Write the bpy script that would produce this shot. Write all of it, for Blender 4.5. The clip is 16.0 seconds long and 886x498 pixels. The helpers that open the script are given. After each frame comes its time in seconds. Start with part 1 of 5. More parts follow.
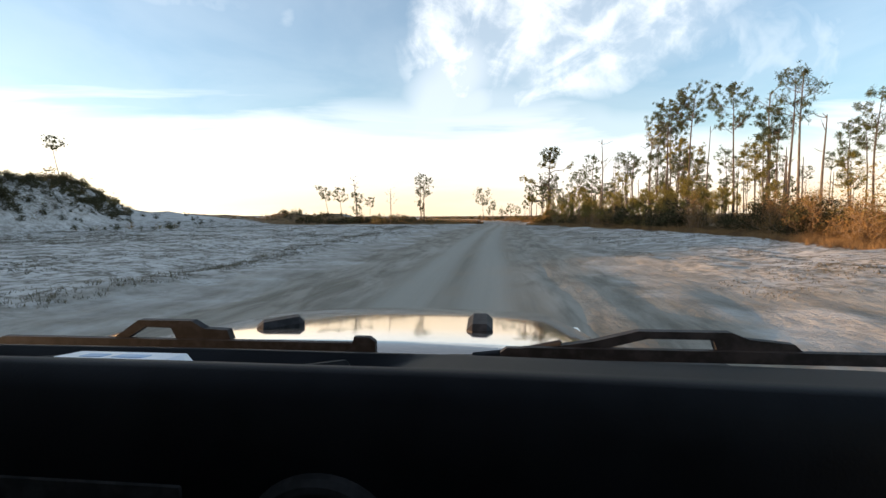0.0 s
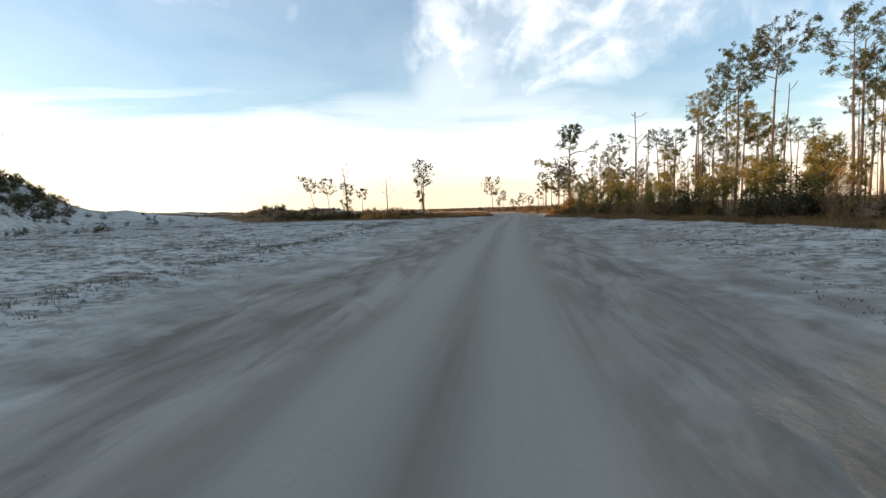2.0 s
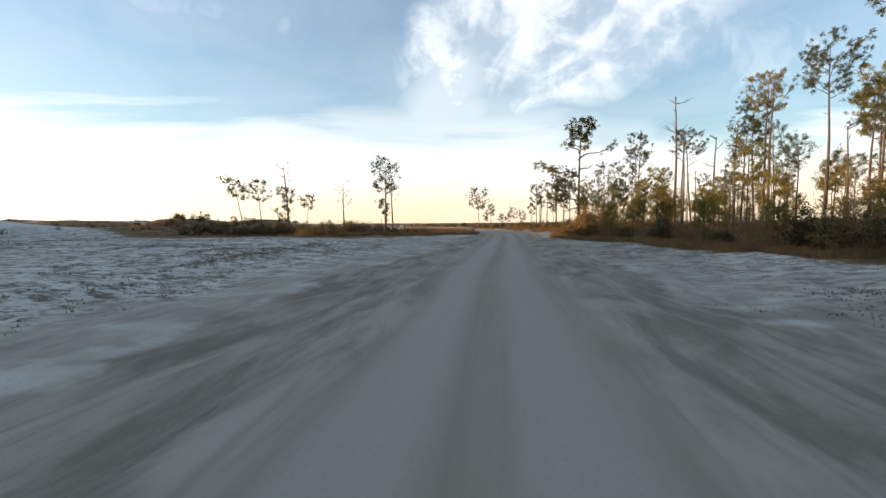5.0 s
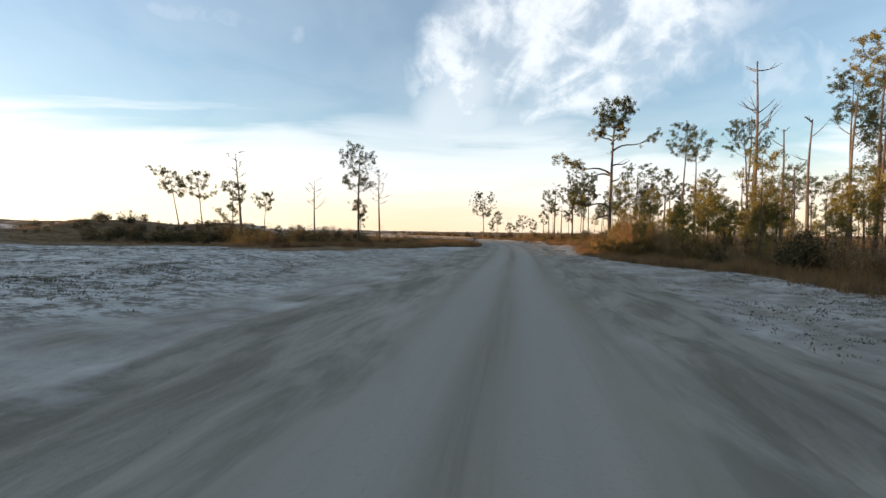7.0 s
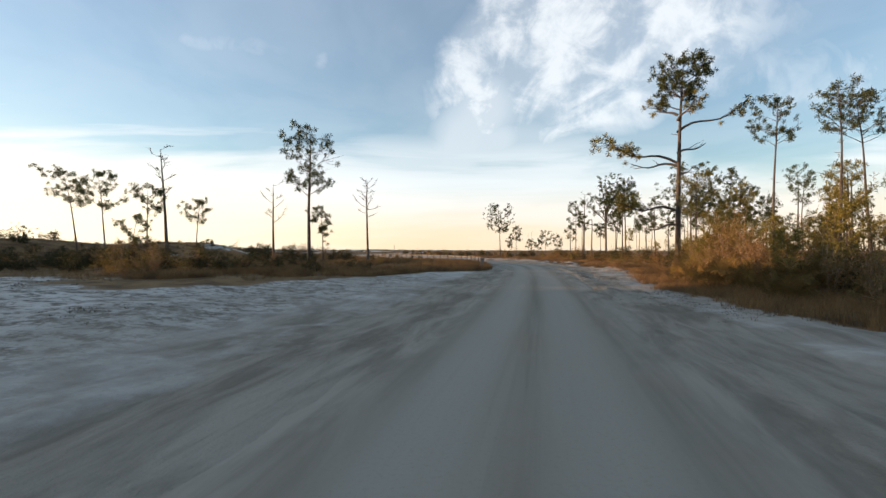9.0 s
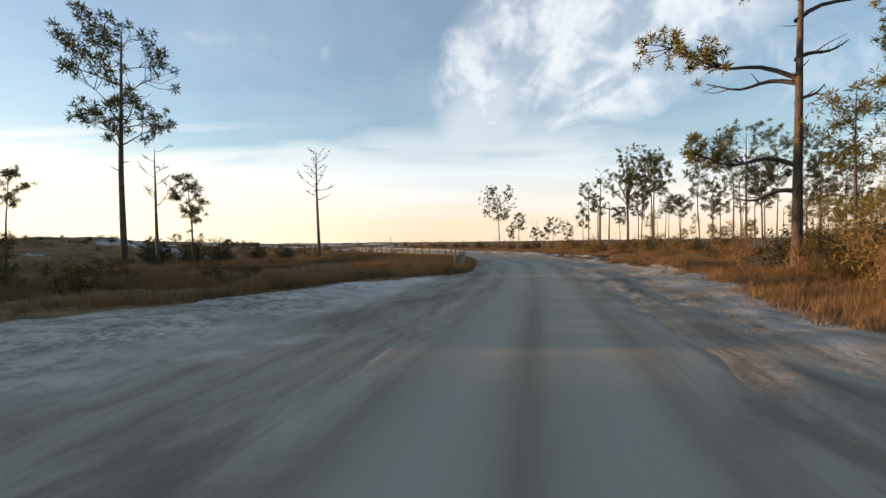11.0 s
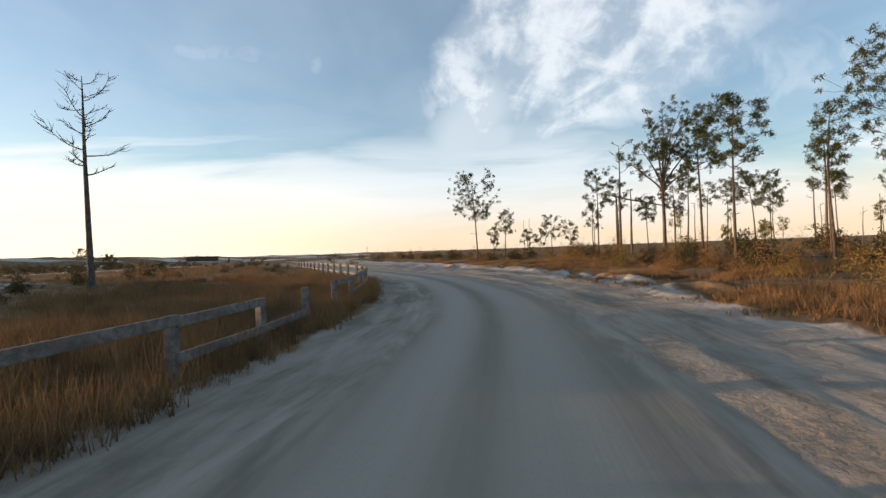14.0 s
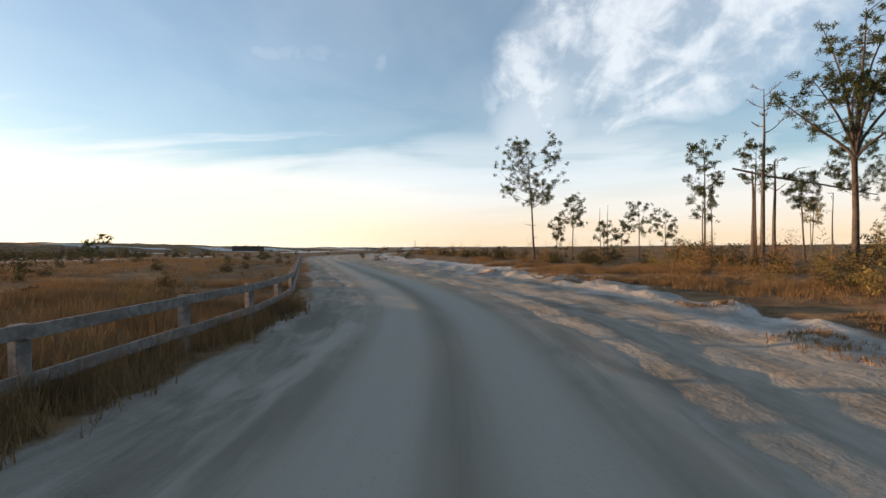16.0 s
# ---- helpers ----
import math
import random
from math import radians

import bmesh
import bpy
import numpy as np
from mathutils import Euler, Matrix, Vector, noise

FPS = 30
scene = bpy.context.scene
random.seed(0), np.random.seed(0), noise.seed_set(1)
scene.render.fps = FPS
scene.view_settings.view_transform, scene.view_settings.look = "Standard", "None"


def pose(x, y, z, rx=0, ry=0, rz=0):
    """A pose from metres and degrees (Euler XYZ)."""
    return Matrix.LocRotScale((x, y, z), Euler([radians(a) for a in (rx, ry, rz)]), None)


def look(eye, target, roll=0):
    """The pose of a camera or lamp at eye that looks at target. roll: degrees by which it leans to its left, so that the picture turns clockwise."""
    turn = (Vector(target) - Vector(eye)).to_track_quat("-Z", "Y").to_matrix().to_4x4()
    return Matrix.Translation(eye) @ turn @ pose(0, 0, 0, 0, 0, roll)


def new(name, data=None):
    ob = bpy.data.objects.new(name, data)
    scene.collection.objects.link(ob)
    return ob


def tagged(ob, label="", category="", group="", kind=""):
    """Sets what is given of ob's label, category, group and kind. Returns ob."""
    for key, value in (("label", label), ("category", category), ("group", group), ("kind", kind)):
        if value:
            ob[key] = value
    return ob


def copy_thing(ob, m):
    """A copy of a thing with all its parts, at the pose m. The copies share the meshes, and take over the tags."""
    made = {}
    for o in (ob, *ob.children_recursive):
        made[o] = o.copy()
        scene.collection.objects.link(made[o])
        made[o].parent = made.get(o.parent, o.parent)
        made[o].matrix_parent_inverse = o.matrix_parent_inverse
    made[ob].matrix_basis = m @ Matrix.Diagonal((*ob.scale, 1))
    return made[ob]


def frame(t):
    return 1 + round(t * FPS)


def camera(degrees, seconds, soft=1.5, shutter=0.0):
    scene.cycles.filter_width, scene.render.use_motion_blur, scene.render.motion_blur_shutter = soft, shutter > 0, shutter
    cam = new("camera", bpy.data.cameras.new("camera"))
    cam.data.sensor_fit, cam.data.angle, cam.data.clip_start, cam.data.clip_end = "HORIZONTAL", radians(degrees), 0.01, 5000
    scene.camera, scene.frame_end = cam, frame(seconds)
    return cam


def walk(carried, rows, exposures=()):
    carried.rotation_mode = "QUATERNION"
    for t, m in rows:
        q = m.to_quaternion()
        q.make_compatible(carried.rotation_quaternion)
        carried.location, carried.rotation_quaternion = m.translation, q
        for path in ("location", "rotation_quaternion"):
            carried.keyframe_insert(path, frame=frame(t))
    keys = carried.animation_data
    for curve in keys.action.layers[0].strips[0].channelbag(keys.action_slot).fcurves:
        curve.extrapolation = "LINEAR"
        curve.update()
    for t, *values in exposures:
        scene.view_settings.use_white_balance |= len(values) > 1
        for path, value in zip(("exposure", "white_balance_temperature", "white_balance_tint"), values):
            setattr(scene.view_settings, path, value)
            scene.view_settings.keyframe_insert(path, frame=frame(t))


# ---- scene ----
cam = camera(88.84, 16.0, soft=1.5)
PATH = [
    (0.0, pose(0.000, 0.000, 1.7, 85.88, 0.58, 6.17)),
    (0.5, pose(-0.074, 3.221, 1.7, 85.97, 0.45, 6.80)),
    (1.0, pose(-0.152, 6.446, 1.7, 84.85, 1.34, 8.79)),
    (1.5, pose(-0.249, 9.688, 1.7, 84.87, 1.82, 7.00)),
    (2.0, pose(-0.351, 12.946, 1.7, 84.92, 1.91, 7.31)),
    (2.5, pose(-0.441, 16.216, 1.7, 84.88, 1.67, 8.12)),
    (3.0, pose(-0.505, 19.505, 1.7, 85.31, 1.43, 7.46)),
    (3.5, pose(-0.557, 22.836, 1.7, 86.15, 0.85, 5.43)),
    (4.0, pose(-0.599, 26.193, 1.7, 86.38, 1.34, 5.43)),
    (6.5, pose(-0.242, 43.315, 1.7, 87.49, -0.86, 6.23)),
    (7.0, pose(-0.140, 46.882, 1.7, 87.83, -0.57, 6.63)),
    (7.5, pose(-0.030, 50.464, 1.7, 88.69, -0.69, 7.07)),
    (8.0, pose(0.090, 54.067, 1.7, 89.04, -0.89, 7.28)),
    (8.5, pose(0.220, 57.705, 1.7, 89.70, -0.69, 7.42)),
    (9.0, pose(0.358, 61.377, 1.7, 90.17, -0.04, 9.25)),
    (9.5, pose(0.502, 65.041, 1.7, 89.59, 0.52, 9.77)),
    (10.0, pose(0.662, 68.648, 1.7, 89.46, 0.39, 10.26)),
    (12.5, pose(1.702, 86.669, 1.7, 88.66, 2.07, 9.64)),
    (13.0, pose(1.852, 90.436, 1.7, 89.78, 2.33, 9.81)),
    (13.5, pose(1.955, 94.211, 1.7, 90.18, 1.31, 9.40)),
    (14.0, pose(1.952, 97.963, 1.7, 90.20, 2.09, 9.45)),
    (14.5, pose(1.833, 101.732, 1.7, 90.25, 1.73, 10.77)),
    (15.0, pose(1.588, 105.457, 1.7, 90.12, 1.47, 11.91)),
    (15.5, pose(1.244, 109.153, 1.7, 89.99, 0.73, 14.91)),
    (16.0, pose(0.846, 112.839, 1.7, 89.81, 0.48, 16.74)),
]
walk(cam, PATH, exposures=[(0.0, 1.78, 6850, 10), (4.0, 1.68, 6850, 10), (7.0, 1.58, 6850, 10), (9.0, 1.48, 6850, 10), (12.5, 1.40, 6800, 10), (16.0, 1.38, 6700, 10)])

# ---------------- sky, sun ----------------
SUN_AZ = -93.0      # degrees from the road's direction (+y), negative to the left
SUN_EL = 3.8
world = bpy.data.worlds.new("world")
scene.world = world
world.use_nodes = True
wn, wl = world.node_tree.nodes, world.node_tree.links
wn.clear()


def wnode(kind, **values):
    n = wn.new(kind)
    for key, value in values.items():
        n.inputs[key].default_value = value
    return n


def wmath(op, a, b=0.0, clamp=False):
    n = wn.new("ShaderNodeMath")
    n.operation, n.use_clamp = op, clamp
    for i, v in enumerate((a, b)):
        if isinstance(v, (int, float)):
            n.inputs[i].default_value = v
        else:
            wl.new(v, n.inputs[i])
    return n.outputs[0]


def wramp(value, lo, hi):
    n = wn.new("ShaderNodeMapRange")
    n.interpolation_type = "SMOOTHSTEP"
    wl.new(value, n.inputs[0])
    n.inputs[1].default_value, n.inputs[2].default_value = lo, hi
    return n.outputs[0]


sky = wn.new("ShaderNodeTexSky")
sky.sky_type = "NISHITA"
sky.sun_disc = False
sky.sun_elevation = radians(SUN_EL)
sky.sun_rotation = radians(SUN_AZ)
sky.altitude, sky.air_density, sky.dust_density, sky.ozone_density = 0.0, 1.0, 0.8, 2.5
coord = wn.new("ShaderNodeTexCoord")
split = wn.new("ShaderNodeSeparateXYZ")
wl.new(coord.outputs["Generated"], split.inputs[0])
dx, dy, dz = split.outputs
# a flat cloud layer seen in perspective: direction over height
hgt = wmath("MAXIMUM", wmath("ADD", dz, 0.06), 0.03)
layer = wn.new("ShaderNodeCombineXYZ")
wl.new(wmath("DIVIDE", dx, hgt), layer.inputs[0])
wl.new(wmath("DIVIDE", dy, hgt), layer.inputs[1])


def cloud_noise(scale, rot, stretch, distortion, detail=7.0, rough=0.6):
    turned = wn.new("ShaderNodeMapping")
    turned.inputs["Rotation"].default_value = (0, 0, radians(rot))
    wl.new(layer.outputs[0], turned.inputs[0])
    mp = wn.new("ShaderNodeMapping")
    mp.inputs["Scale"].default_value = (1.0, stretch, 1.0)
    wl.new(turned.outputs[0], mp.inputs[0])
    n = wnode("ShaderNodeTexNoise", Scale=scale, Detail=detail, Roughness=rough, Distortion=distortion)
    wl.new(mp.outputs[0], n.inputs["Vector"])
    return n.outputs["Fac"]


def toward(az, el):
    v = (math.sin(radians(az)) * math.cos(radians(el)), math.cos(radians(az)) * math.cos(radians(el)), math.sin(radians(el)))
    d = wn.new("ShaderNodeVectorMath")
    d.operation = "DOT_PRODUCT"
    wl.new(coord.outputs["Generated"], d.inputs[0])
    d.inputs[1].default_value = v
    return d.outputs["Value"]


# the cirrus fan ahead: flat coordinates round the way the road runs, and polar ones round the fan's root
FAN_AZ = radians(-9.25)


def wcomb(x, y, z=0.0):
    n = wn.new("ShaderNodeCombineXYZ")
    for i, v in enumerate((x, y, z)):
        if isinstance(v, (int, float)):
            n.inputs[i].default_value = v
        else:
            wl.new(v, n.inputs[i])
    return n.outputs[0]


def wfield(vec, scale, detail=6.0, rough=0.58, distortion=0.0):
    n = wnode("ShaderNodeTexNoise", Scale=scale, Detail=detail, Roughness=rough, Distortion=distortion)
    wl.new(vec, n.inputs["Vector"])
    return n.outputs["Fac"]


def lin(a, ka, b, kb, c=0.0):
    return wmath("ADD", wmath("ADD", wmath("MULTIPLY", a, ka), wmath("MULTIPLY", b, kb)), c)


ahead = lin(dx, math.sin(FAN_AZ), dy, math.cos(FAN_AZ))
depth = wmath("MAXIMUM", ahead, 0.08)
px_ = wmath("DIVIDE", lin(dx, math.cos(FAN_AZ), dy, -math.sin(FAN_AZ)), depth)
py_ = wmath("DIVIDE", dz, depth)
front = wramp(ahead, 0.1, 0.4)
wander = wfield(wcomb(px_, py_), 3.2, 3.0)
wander2 = wfield(wcomb(px_, py_, 7.3), 3.2, 3.0)
fx_ = wmath("SUBTRACT", lin(px_, 1.0, wander, 0.16, -0.08), 0.06)
fy_ = wmath("SUBTRACT", lin(py_, 1.0, wander2, 0.16, -0.08), 0.10)
reach_ = wmath("SQRT", wmath("ADD", wmath("MULTIPLY", fx_, fx_), wmath("MULTIPLY", fy_, fy_)))
bearing = wmath("ARCTAN2", fy_, fx_)
fan = wmath("MULTIPLY", wramp(bearing, 0.30, 0.62), wmath("SUBTRACT", 1.0, wramp(bearing, 1.72, 2.2)))
longest = wmath("SUBTRACT", 0.98, wmath("MULTIPLY", wramp(bearing, 0.85, 1.9), 0.60))
fan = wmath("MULTIPLY", fan, wmath("SUBTRACT", 1.0, wramp(wmath("DIVIDE", reach_, longest), 0.55, 1.05)))
fan = wmath("MULTIPLY", fan, wramp(reach_, 0.10, 0.30))
fibres = wfield(wcomb(wmath("MULTIPLY", bearing, 3.6), wmath("MULTIPLY", reach_, 3.6)), 1.7, 5.0, 0.55, 0.5)
puffs = wfield(wcomb(px_, wmath("MULTIPLY", py_, 1.15), 2.0), 11.0, 7.0, 0.62, 0.35)
broad = wfield(wcomb(px_, py_, 4.0), 4.4, 3.0, 0.5)
stuff_ = lin(fibres, 0.55, lin(puffs, 0.70, broad, 0.30), 1.0, -0.275)
main = wmath("MULTIPLY", wmath("ADD", wmath("MULTIPLY", wramp(stuff_, 0.36, 0.66), 0.56), 0.36), wmath("MINIMUM", wmath("MULTIPLY", fan, 1.25), 1.0))


# the bright root of the fan and the tail by which it joins the low band
def ridge_line(x0, y0, x1, y1, width):
    ax, ay = x1 - x0, y1 - y0
    ll = ax * ax + ay * ay
    t_ = wmath("DIVIDE", lin(wmath("SUBTRACT", px_, x0), ax, wmath("SUBTRACT", py_, y0), ay), ll, True)
    ex_ = wmath("SUBTRACT", wmath("SUBTRACT", lin(px_, 1.0, wander, 0.14, -0.07), x0), wmath("MULTIPLY", t_, ax))
    ey_ = wmath("SUBTRACT", wmath("SUBTRACT", lin(py_, 1.0, wander2, 0.14, -0.07), y0), wmath("MULTIPLY", t_, ay))
    d_ = wmath("SQRT", wmath("ADD", wmath("MULTIPLY", ex_, ex_), wmath("MULTIPLY", ey_, ey_)))
    return wmath("SUBTRACT", 1.0, wramp(d_, width * 0.15, width))


soft_puffs = wramp(puffs, 0.30, 0.62)
main = wmath("MAXIMUM", main, wmath("MULTIPLY", ridge_line(0.04, 0.40, 0.12, 0.25, 0.075), wmath("ADD", wmath("MULTIPLY", soft_puffs, 0.65), 0.25)))
main = wmath("MAXIMUM", main, wmath("MULTIPLY", ridge_line(0.10, 0.31, 0.02, 0.18, 0.15), 0.62))
main = wmath("MAXIMUM", main, wmath("MULTIPLY", ridge_line(-0.45, 0.13, 0.12, 0.225, 0.10), 0.60))
main = wmath("MAXIMUM", main, wmath("MULTIPLY", ridge_line(0.12, 0.225, 0.5, 0.17, 0.10), 0.45))
main = wmath("MAXIMUM", main, wmath("MULTIPLY", ridge_line(0.72, 0.36, 1.2, 0.40, 0.16), wmath("MULTIPLY", wramp(fibres, 0.35, 0.65), 0.45)))
main = wmath("MAXIMUM", main, wmath("MULTIPLY", ridge_line(-0.56, 0.485, -0.28, 0.415, 0.042), wmath("ADD", wmath("MULTIPLY", soft_puffs, 0.18), 0.16)))
main = wmath("MULTIPLY", wmath("MULTIPLY", main, front), 0.97, True)
wisps = wramp(cloud_noise(1.3, -30, 0.7, 0.4, 6.0, 0.55), 0.33, 0.64)
# the pale band over the horizon, its upper edge drawn out in level streaks
streaks = wramp(wfield(wcomb(px_, wmath("MULTIPLY", py_, 9.0), 1.0), 1.5, 5.0, 0.55, 0.4), 0.36, 0.66)
haze = wmath("SUBTRACT", 1.0, wramp(dz, 0.02, 0.25))
sunward = wramp(toward(SUN_AZ, 6.0), 0.10, 0.95)
rim_h = lin(streaks, 0.075, wramp(px_, 0.25, 0.9), -0.05)
low = wmath("SUBTRACT", 1.0, wramp(wmath("SUBTRACT", dz, rim_h), 0.115, 0.215))
band = wmath("MULTIPLY", low, wmath("ADD", wmath("MULTIPLY", streaks, 0.20), 0.44))
thin = wmath("ADD", wmath("MULTIPLY", haze, 0.55), band, True)
thin = wmath("ADD", thin, wmath("MULTIPLY", sunward, wmath("MULTIPLY", haze, 0.35)), True)
veil = wmath("ADD", wmath("MULTIPLY", wisps, 0.10), 0.14)
cloud = wmath("MAXIMUM", main, wmath("MAXIMUM", thin, veil), True)
cloud = wmath("MULTIPLY", cloud, wramp(dz, -0.03, 0.0))
lit = wn.new("ShaderNodeMix")
lit.data_type = "RGBA"
lit.inputs["A"].default_value = (2.45, 2.63, 2.84, 1)
lit.inputs["B"].default_value = (2.66, 2.16, 1.58, 1)
wl.new(wmath("MULTIPLY", wmath("SUBTRACT", 1.0, wramp(dz, 0.0, 0.17)), wmath("SUBTRACT", 1.0, wmath("MULTIPLY", streaks, 0.30))), lit.inputs["Factor"])
glow = wn.new("ShaderNodeMix")
glow.data_type = "RGBA"
glow.inputs["B"].default_value = (4.2, 3.6, 2.7, 1)
wl.new(wmath("MULTIPLY", sunward, haze), glow.inputs["Factor"])
wl.new(lit.outputs["Result"], glow.inputs["A"])
cover = wn.new("ShaderNodeMix")
cover.data_type = "RGBA"
wl.new(wmath("MULTIPLY", cloud, 0.92), cover.inputs["Factor"])
wl.new(sky.outputs[0], cover.inputs["A"])
wl.new(glow.outputs["Result"], cover.inputs["B"])
back = wnode("ShaderNodeBackground", Strength=0.15)
wl.new(cover.outputs["Result"], back.inputs["Color"])
wout = wn.new("ShaderNodeOutputWorld")
wl.new(back.outputs[0], wout.inputs[0])

sun_data = bpy.data.lights.new("sun", "SUN")
sun_data.energy, sun_data.angle, sun_data.color = 3.3, radians(0.6), (1.0, 0.60, 0.32)
sun = new("sun", sun_data)
sun_to = Vector((math.sin(radians(SUN_AZ)) * math.cos(radians(SUN_EL)), math.cos(radians(SUN_AZ)) * math.cos(radians(SUN_EL)), math.sin(radians(SUN_EL))))
sun.matrix_world = look(sun_to * 200, (0, 0, 0))


# ---------------- materials ----------------
class Mat:
    """A small helper round one node material."""

    def __init__(self, name, rough=0.8, metal=0.0, spec=0.3):
        self.m = bpy.data.materials.new(name)
        self.m.use_nodes = True
        self.n, self.l = self.m.node_tree.nodes, self.m.node_tree.links
        self.b = self.n["Principled BSDF"]
        self.b.inputs["Roughness"].default_value = rough
        self.b.inputs["Metallic"].default_value = metal
        self.b.inputs["Specular IOR Level"].default_value = spec
        self.co = self.n.new("ShaderNodeTexCoord")

    def noise(self, scale, detail=5.0, rough=0.6, where="Object", stretch=None, distortion=0.0):
        n = self.n.new("ShaderNodeTexNoise")
        n.inputs["Scale"].default_value, n.inputs["Detail"].default_value = scale, detail
        n.inputs["Roughness"].default_value, n.inputs["Distortion"].default_value = rough, distortion
        src = self.co.outputs[where]
        if stretch:
            mp = self.n.new("ShaderNodeMapping")
            mp.inputs["Scale"].default_value = stretch
            self.l.new(src, mp.inputs[0])
            src = mp.outputs[0]
        self.l.new(src, n.inputs["Vector"])
        return n.outputs["Fac"]

    def attr(self, name, channel=None):
        n = self.n.new("ShaderNodeAttribute")
        n.attribute_name = name
        if channel is None:
            return n.outputs["Fac"]
        sp = self.n.new("ShaderNodeSeparateColor")
        self.l.new(n.outputs["Color"], sp.inputs[0])
        return sp.outputs[channel]

    def island(self):
        return self.n.new("ShaderNodeNewGeometry").outputs["Random Per Island"]

    def each(self):
        return self.n.new("ShaderNodeObjectInfo").outputs["Random"]

    def math(self, op, a, b=0.0, clamp=False):
        n = self.n.new("ShaderNodeMath")
        n.operation, n.use_clamp = op, clamp
        for i, v in enumerate((a, b)):
            if isinstance(v, (int, float)):
                n.inputs[i].default_value = v
            else:
                self.l.new(v, n.inputs[i])
        return n.outputs[0]

    def ramp(self, value, lo, hi, a=0.0, b=1.0):
        n = self.n.new("ShaderNodeMapRange")
        n.interpolation_type = "SMOOTHSTEP"
        self.l.new(value, n.inputs[0])
        for i, v in enumerate((lo, hi, a, b)):
            n.inputs[i + 1].default_value = v
        return n.outputs[0]

    def mix(self, fac, a, b):
        n = self.n.new("ShaderNodeMix")
        n.data_type = "RGBA"
        if isinstance(fac, (int, float)):
            n.inputs["Factor"].default_value = fac
        else:
            self.l.new(fac, n.inputs["Factor"])
        for key, v in (("A", a), ("B", b)):
            if isinstance(v, tuple):
                n.inputs[key].default_value = (*v, 1)
            else:
                self.l.new(v, n.inputs[key])
        return n.outputs["Result"]

    def colour(self, c):
        if isinstance(c, tuple):
            self.b.inputs["Base Color"].default_value = (*c, 1)
        else:
            self.l.new(c, self.b.inputs["Base Color"])
        return self

    def bump(self, height, strength=0.4, distance=0.02):
        n = self.n.new("ShaderNodeBump")
        n.inputs["Strength"].default_value, n.inputs["Distance"].default_value = strength, distance
        self.l.new(height, n.inputs["Height"])
        self.l.new(n.outputs[0], self.b.inputs["Normal"])
        return self

    def roughness(self, v):
        self.l.new(v, self.b.inputs["Roughness"])
        return self


# ground: white quartz sand, worn track sand, grass litter; masks lie on the sheet as attributes
g = Mat("sand_ground", 0.95, spec=0.1)
n_mid, n_fine = g.noise(0.8, 6, 0.65), g.noise(6.0, 6, 0.7)
along = g.noise(1.0, 6, 0.62, "UV", (1.7, 0.32, 1.0), 0.4)
white = g.mix(g.ramp(n_mid, 0.3, 0.7), (0.62, 0.605, 0.575), (0.42, 0.402, 0.368))
white = g.mix(g.ramp(n_fine, 0.54, 0.74, 0.0, 0.5), white, (0.20, 0.185, 0.155))


def track_colour(k):
    """Rutted grey-brown sand, streaked along the track; the same pattern runs on from road to shoulder."""
    s1 = k.noise(1.0, 6, 0.62, "UV", (1.2, 0.30, 1.0), 0.6)
    s2 = k.noise(1.0, 5, 0.6, "UV", (3.4, 0.30, 1.0), 0.4)
    s3 = k.noise(1.0, 5, 0.65, "UV", (0.5, 0.16, 1.0), 0.6)
    t1 = k.mix(k.ramp(s1, 0.36, 0.64), (0.190, 0.170, 0.136), (0.320, 0.292, 0.244))
    t1 = k.mix(k.ramp(s3, 0.48, 0.70, 0.0, 0.6), t1, (0.36, 0.335, 0.285))
    return k.mix(k.ramp(s2, 0.50, 0.66, 0.0, 0.34), t1, (0.135, 0.118, 0.093))


track = track_colour(g)
litter = g.mix(g.ramp(n_mid, 0.35, 0.65), (0.10, 0.065, 0.036), (0.225, 0.145, 0.075))
weeds = g.mix(g.ramp(n_fine, 0.4, 0.6), (0.105, 0.098, 0.078), (0.225, 0.205, 0.168))
m_weed = g.math("MULTIPLY", g.attr("cover", "Blue"), g.ramp(g.math("ADD", g.math("MULTIPLY", g.noise(1.7, 7, 0.72, stretch=(0.9, 1.2, 1.0)), 0.62), g.math("MULTIPLY", g.noise(5.5, 5, 0.7), 0.38)), 0.455, 0.565), True)
m_track = g.math("MULTIPLY", g.attr("cover", "Red"), g.ramp(g.noise(0.5, 5), 0.30, 0.62, 0.35, 1.0), True)
m_grass = g.ramp(g.math("ADD", g.attr("cover", "Green"), g.math("MULTIPLY", g.math("SUBTRACT", n_mid, 0.5), 1.1)), 0.35, 0.65)
c = g.mix(m_weed, white, weeds)
c = g.mix(m_track, c, track)
c = g.mix(m_grass, c, litter)
g.colour(c)
relief = g.math("ADD", g.math("MULTIPLY", n_mid, 0.8), g.math("ADD", g.math("MULTIPLY", n_fine, 0.35), g.math("MULTIPLY", along, 0.6)))
clod = g.noise(2.6, 5, 0.6)
g.bump(g.math("ADD", relief, g.math("MULTIPLY", clod, 0.9)), 0.75, 0.13)
M_GROUND = g.m

